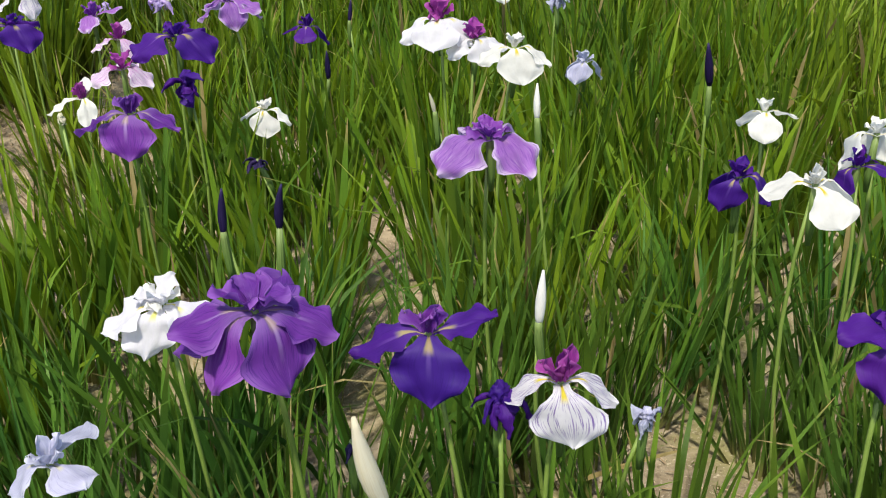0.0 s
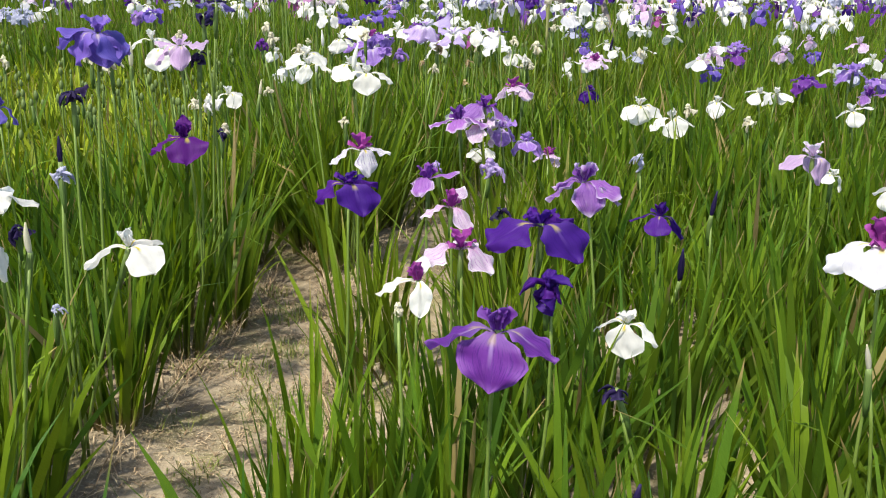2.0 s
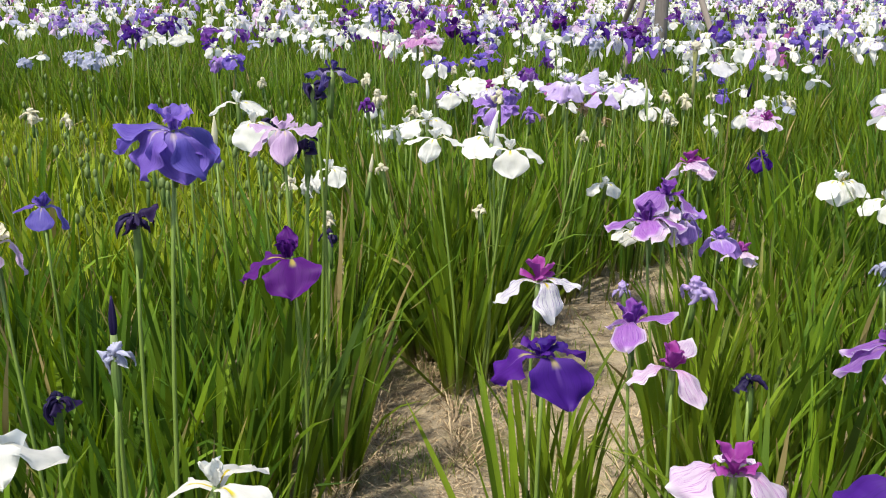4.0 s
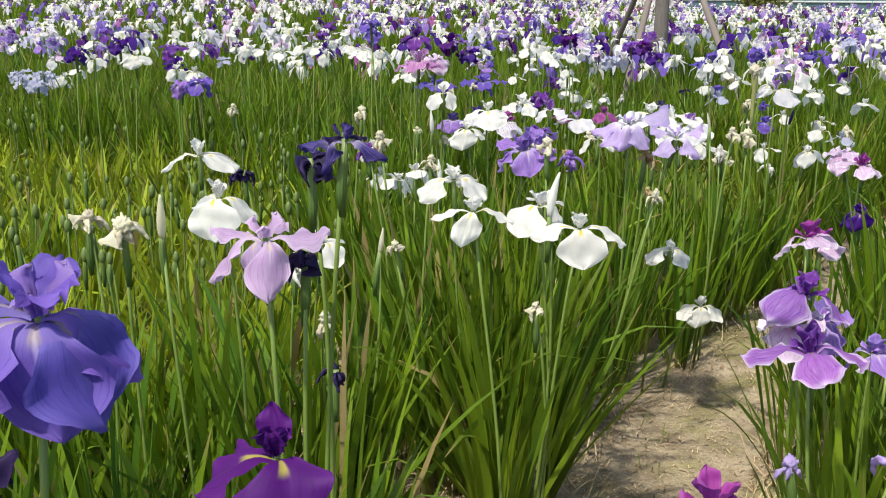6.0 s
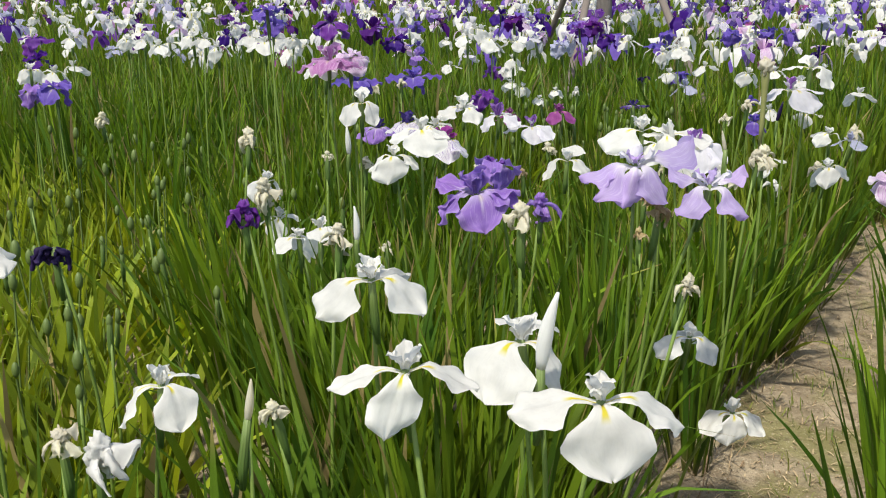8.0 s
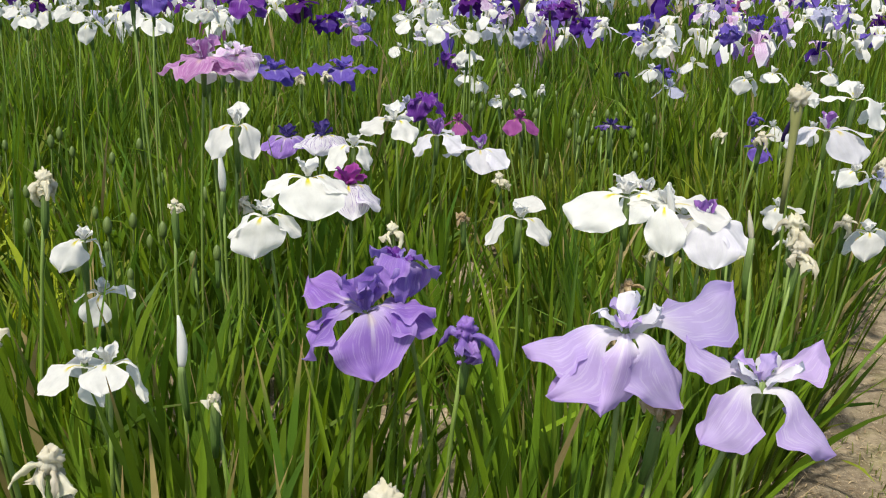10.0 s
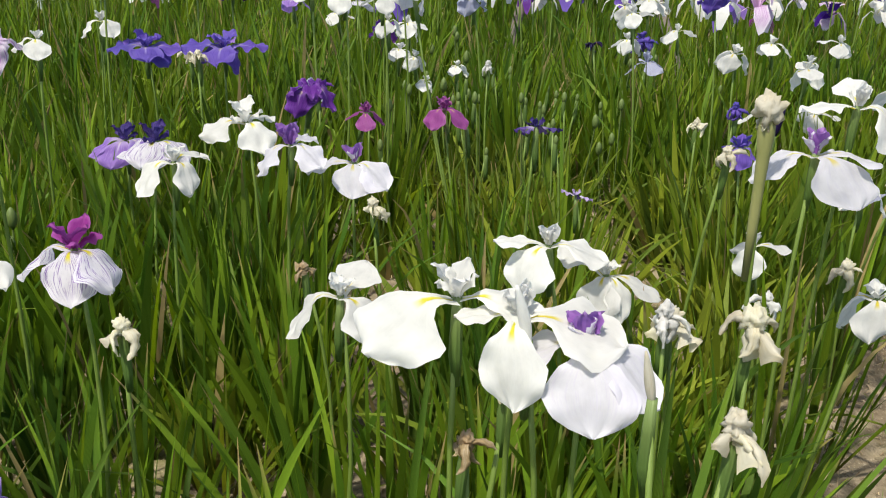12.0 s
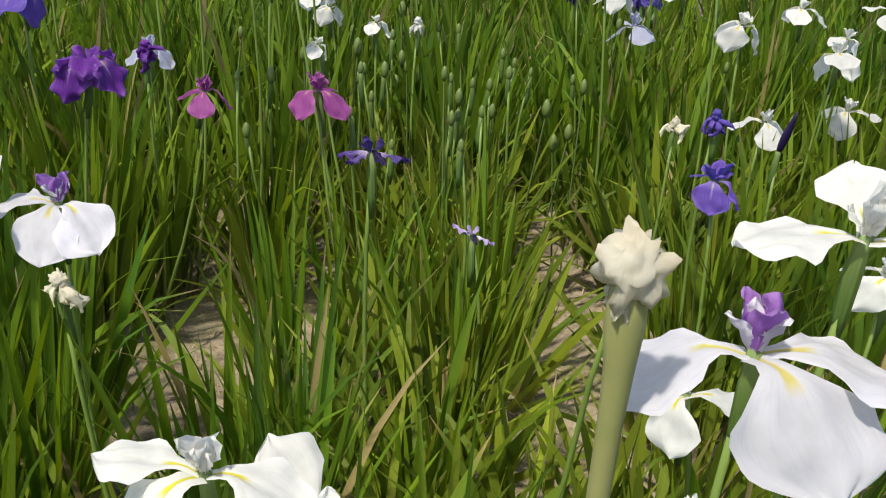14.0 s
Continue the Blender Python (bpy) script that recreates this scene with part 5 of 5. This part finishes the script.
# ---- seed pods and litter ----
pods = tube([(0, 0, -0.022, 0.004), (0, 0, -0.012, 0.010), (0, 0, 0.004, 0.012), (0, 0, 0.018, 0.008), (0, 0, 0.026, 0.002)], 7, POD, "pod")
for k in range(60):
    x, y = (rng.uniform(-2.4, -1.7), rng.uniform(6.75, 7.9)) if k < 26 else (rng.uniform(-3.7, -2.5), rng.uniform(3.7, 5.4))
    foot, top, low = foot_of(x, y, rng.uniform(0.42, 0.58))
    plant = thing("seed_stalk", foot, "green iris seed pod on a bare upright stalk", "seed pod", "seed pods")
    rise_stem(plant, top, low)
    part("pod", pods, plant, Matrix.Translation(top) @ Matrix.Scale(rng.uniform(0.6, 0.95), 4))


vs, faces = [], []
pod_points = [tuple(v.co) for v in pods.vertices]
pod_faces = [tuple(q.vertices) for q in pods.polygons]
while len(vs) < 200 * (len(pod_points) + 6):
    x, y = (rng.uniform(-6.2, -2.7), rng.uniform(3.6, 6.6)) if rng.random() < 0.8 else (rng.uniform(-2.6, -1.2), rng.uniform(7.2, 8.6))
    if noise.noise((x * 1.7, y * 1.7, 31)) < -0.12:
        continue
    z, k = rng.uniform(0.38, 0.6), rng.uniform(0.7, 1.1)
    lx, ly = rng.uniform(-0.06, 0.06), rng.uniform(-0.06, 0.06)
    b = len(vs)
    vs += [(x + k * px, y + k * py, z + k * pz) for px, py, pz in pod_points]
    faces += [tuple(b + i for i in q) for q in pod_faces]
    b = len(vs)
    for h, ox, oy in ((0.0, lx, ly), (z - 0.02, 0.0, 0.0)):
        vs += [(x + ox + 0.003 * math.cos(a), y + oy + 0.003 * math.sin(a), h) for a in (0.0, 2.1, 4.2)]
    faces += [(b + i, b + (i + 1) % 3, b + 3 + (i + 1) % 3, b + 3 + i) for i in range(3)]
tagged(new("seed_pods", mesh_of("seed_pods", vs, faces, POD)), "many green iris seed pods on thin stalks among the leaves", "seed pods", kind="stuff")


def litter(name, count, material, label, length, stand, where):
    vs, faces = [], []
    while len(faces) < count:
        x, y = where()
        if x > 50:
            continue
        a, l = rng.uniform(0, 6.3), rng.uniform(*length)
        t = rng.uniform(*stand)
        z = 0.004 + noise.noise((x * 2.3, y * 2.3, 0)) * 0.02 + noise.noise((x * 9, y * 9, 3)) * 0.007 - 0.03 * max(0.0, min(1.0, bare(x, y) * 2))
        dx, dy, dz = math.cos(a) * l * math.cos(t), math.sin(a) * l * math.cos(t), l * math.sin(t)
        w = rng.uniform(0.0006, 0.0019)
        ox, oy = -math.sin(a) * w, math.cos(a) * w
        b = len(vs)
        vs += [(x - ox, y - oy, z), (x + ox, y + oy, z), (x + dx * 0.6 + ox, y + dy * 0.6 + oy, z + dz * 0.7 + 0.003), (x + dx * 0.6 - ox, y + dy * 0.6 - oy, z + dz * 0.7 + 0.003), (x + dx, y + dy, z + dz)]
        faces += [(b, b + 1, b + 2, b + 3), (b + 3, b + 2, b + 4)]
    ob = new(name, mesh_of(name, vs, faces, material, None, False))
    return tagged(ob, label, "litter" if material is STRAW else "weeds", kind="stuff")


def over_beds():
    return (rng.uniform(-2.9, 0.7), rng.uniform(0.8, 7.6)) if rng.random() < 0.55 else along_paths()


def along_paths():
    half, pts = rng.choice(PATHS[:7])
    k = rng.randrange(len(pts) - 1)
    s, w = rng.random(), half * 1.5
    return pts[k][0] + (pts[k + 1][0] - pts[k][0]) * s + rng.uniform(-w, w), pts[k][1] + (pts[k + 1][1] - pts[k][1]) * s + rng.uniform(-w, w)


litter("dry_straw", 50000, STRAW, "scattered dry straw and broken leaf bits on the soil", (0.004, 0.034), (0.0, 0.3), over_beds)
def beside_paths():
    p = along_paths()
    return p if 0.0 < bare(*p) < 0.3 else (99, 99)


litter("dry_leaves", 5200, STRAW, "dry brown leaf ends at the feet of the clumps", (0.03, 0.13), (0.05, 0.9), beside_paths)
litter("weeds", 12000, WEED, "tufts of small green weeds on the bare soil", (0.015, 0.05), (0.5, 1.4),
       lambda: (lambda p: p if noise.noise((p[0] * 5, p[1] * 5, 50)) > 0.1 else (99, 99))(over_beds()))


# ---- the staked tree and the far edge ----
def pole(name, a, b, r0, r1, material, parent, sides=9):
    a, b = Vector(a), Vector(b)
    d = b - a
    me = tube([(0, 0, d.length * u, r0 + (r1 - r0) * u) for u in (0, 0.33, 0.66, 1.0)], sides, material, name)
    return part(name, me, parent, Matrix.LocRotScale(a, Vector((0, 0, 1)).rotation_difference(d), (1, 1, 1)))


def leaf_cloud(name, parent, middle, radius, count, leaf, material, flat=0.8):
    vs, faces = [], []
    clumps = [(Vector((rng.gauss(0, 1), rng.gauss(0, 1), rng.gauss(0, flat))).normalized() * radius * rng.uniform(0.35, 1.0), radius * rng.uniform(0.18, 0.38)) for _ in range(16)]
    for _ in range(count):
        c, r = rng.choice(clumps)
        p = Vector(middle) + c + Vector((rng.gauss(0, r), rng.gauss(0, r), rng.gauss(0, r * 0.8)))
        e = Euler((rng.uniform(0, 6), rng.uniform(0, 6), rng.uniform(0, 6))).to_matrix()
        b = len(vs)
        vs += [tuple(p + e @ Vector(q) * leaf) for q in ((0, -0.5, 0), (0.28, 0, 0.06), (0, 0.6, 0), (-0.28, 0, 0.06))]
        faces.append((b, b + 1, b + 2, b + 3))
    return part(name, mesh_of(name, vs, faces, material, None, False), parent)


def staked_tree(x, y):
    tree = thing("tree", (x, y, 0), "young tree with a grey-brown trunk standing among the irises", "tree")
    pole("trunk", (0, 0, -0.05), (0.0, 0, 2.7), 0.082, 0.06, BARK, tree, 12)
    for k in range(5):
        a = 1.3 * k
        pole("limb", (0.05, 0, 2.2 + 0.1 * k), (0.05 + 0.9 * math.cos(a), 0.9 * math.sin(a), 3.1 + 0.12 * k), 0.035, 0.012, BARK, tree)
    leaf_cloud("crown", tree, (0.05, 0, 3.5), 1.15, 2600, 0.10, TREE_LEAF)
    for fx, fy in ((-1.33, 9.9), (-2.52, 9.78), (-3.38, 13.32)):
        st = thing("tree_stake", (fx, fy, 0), "slanting wooden stake tied to the young tree's trunk", "stake", "tree stakes")
        foot, top = Vector((0, 0, -0.05)), Vector((x + 0.04 - fx, y - fy, 2.02))
        top -= (top - foot).normalized() * 0.07
        pole("post", foot, top + (top - foot) * 0.06, 0.034, 0.028, STAKE, st)
        tie = tube([(0.0, 0.0, -0.03, 0.04), (0, 0, 0.0, 0.044), (0, 0, 0.03, 0.04)], 9, ROPE, "rope_tie")
        part("rope_tie", tie, st, Matrix.LocRotScale(top, Vector((0, 0, 1)).rotation_difference(top - foot), (1, 1, 1)))


staked_tree(-2.46, 12.2)


def bush(x, y, r, h, label):
    b = thing("bush", (x, y, 0), label, "bush", "bushes at the far edge")
    for k in range(4):
        a = 1.6 * k
        pole("branch", (0, 0, 0), (0.5 * r * math.cos(a), 0.5 * r * math.sin(a), h * 0.7), 0.04, 0.01, BARK, b)
    leaf_cloud("leaves", b, (0, 0, h * 0.55), r, 2400, 0.14, BUSH_LEAF, 0.9)


bush(-2.6, 43.5, 1.0, 2.2, "rounded olive-green bush at the far edge of the field")
bush(6.5, 44.5, 1.3, 2.2, "olive-green bush before the far fence")
fence = thing("fence", (0, 46, 0), "long dark teal fence with pale rails behind the flower field", "fence")
box = bmesh.new()
bmesh.ops.create_cube(box, size=1.0)
bmesh.ops.bevel(box, geom=box.edges[:], offset=0.02, segments=1, affect="EDGES")
slab = from_bm("panel", box, FENCE, False)
rail_me = slab.copy()
rail_me.materials[0] = RAIL
for k in range(13):
    cx = -4.7 + 2.6 * k
    part("panel", slab, fence, Matrix.LocRotScale((cx, 0, 1.05 + rise(cx, 46)), None, (2.5, 0.06, 2.1)))
    part("post", slab, fence, Matrix.LocRotScale((cx + 1.3, -0.02, 1.1 + rise(cx, 46)), None, (0.1, 0.1, 2.25)))
    for z in (0.9, 1.45):
        part("rail", rail_me, fence, Matrix.LocRotScale((cx, -0.06, z + rise(cx, 46)), None, (2.58, 0.05, 0.06)))
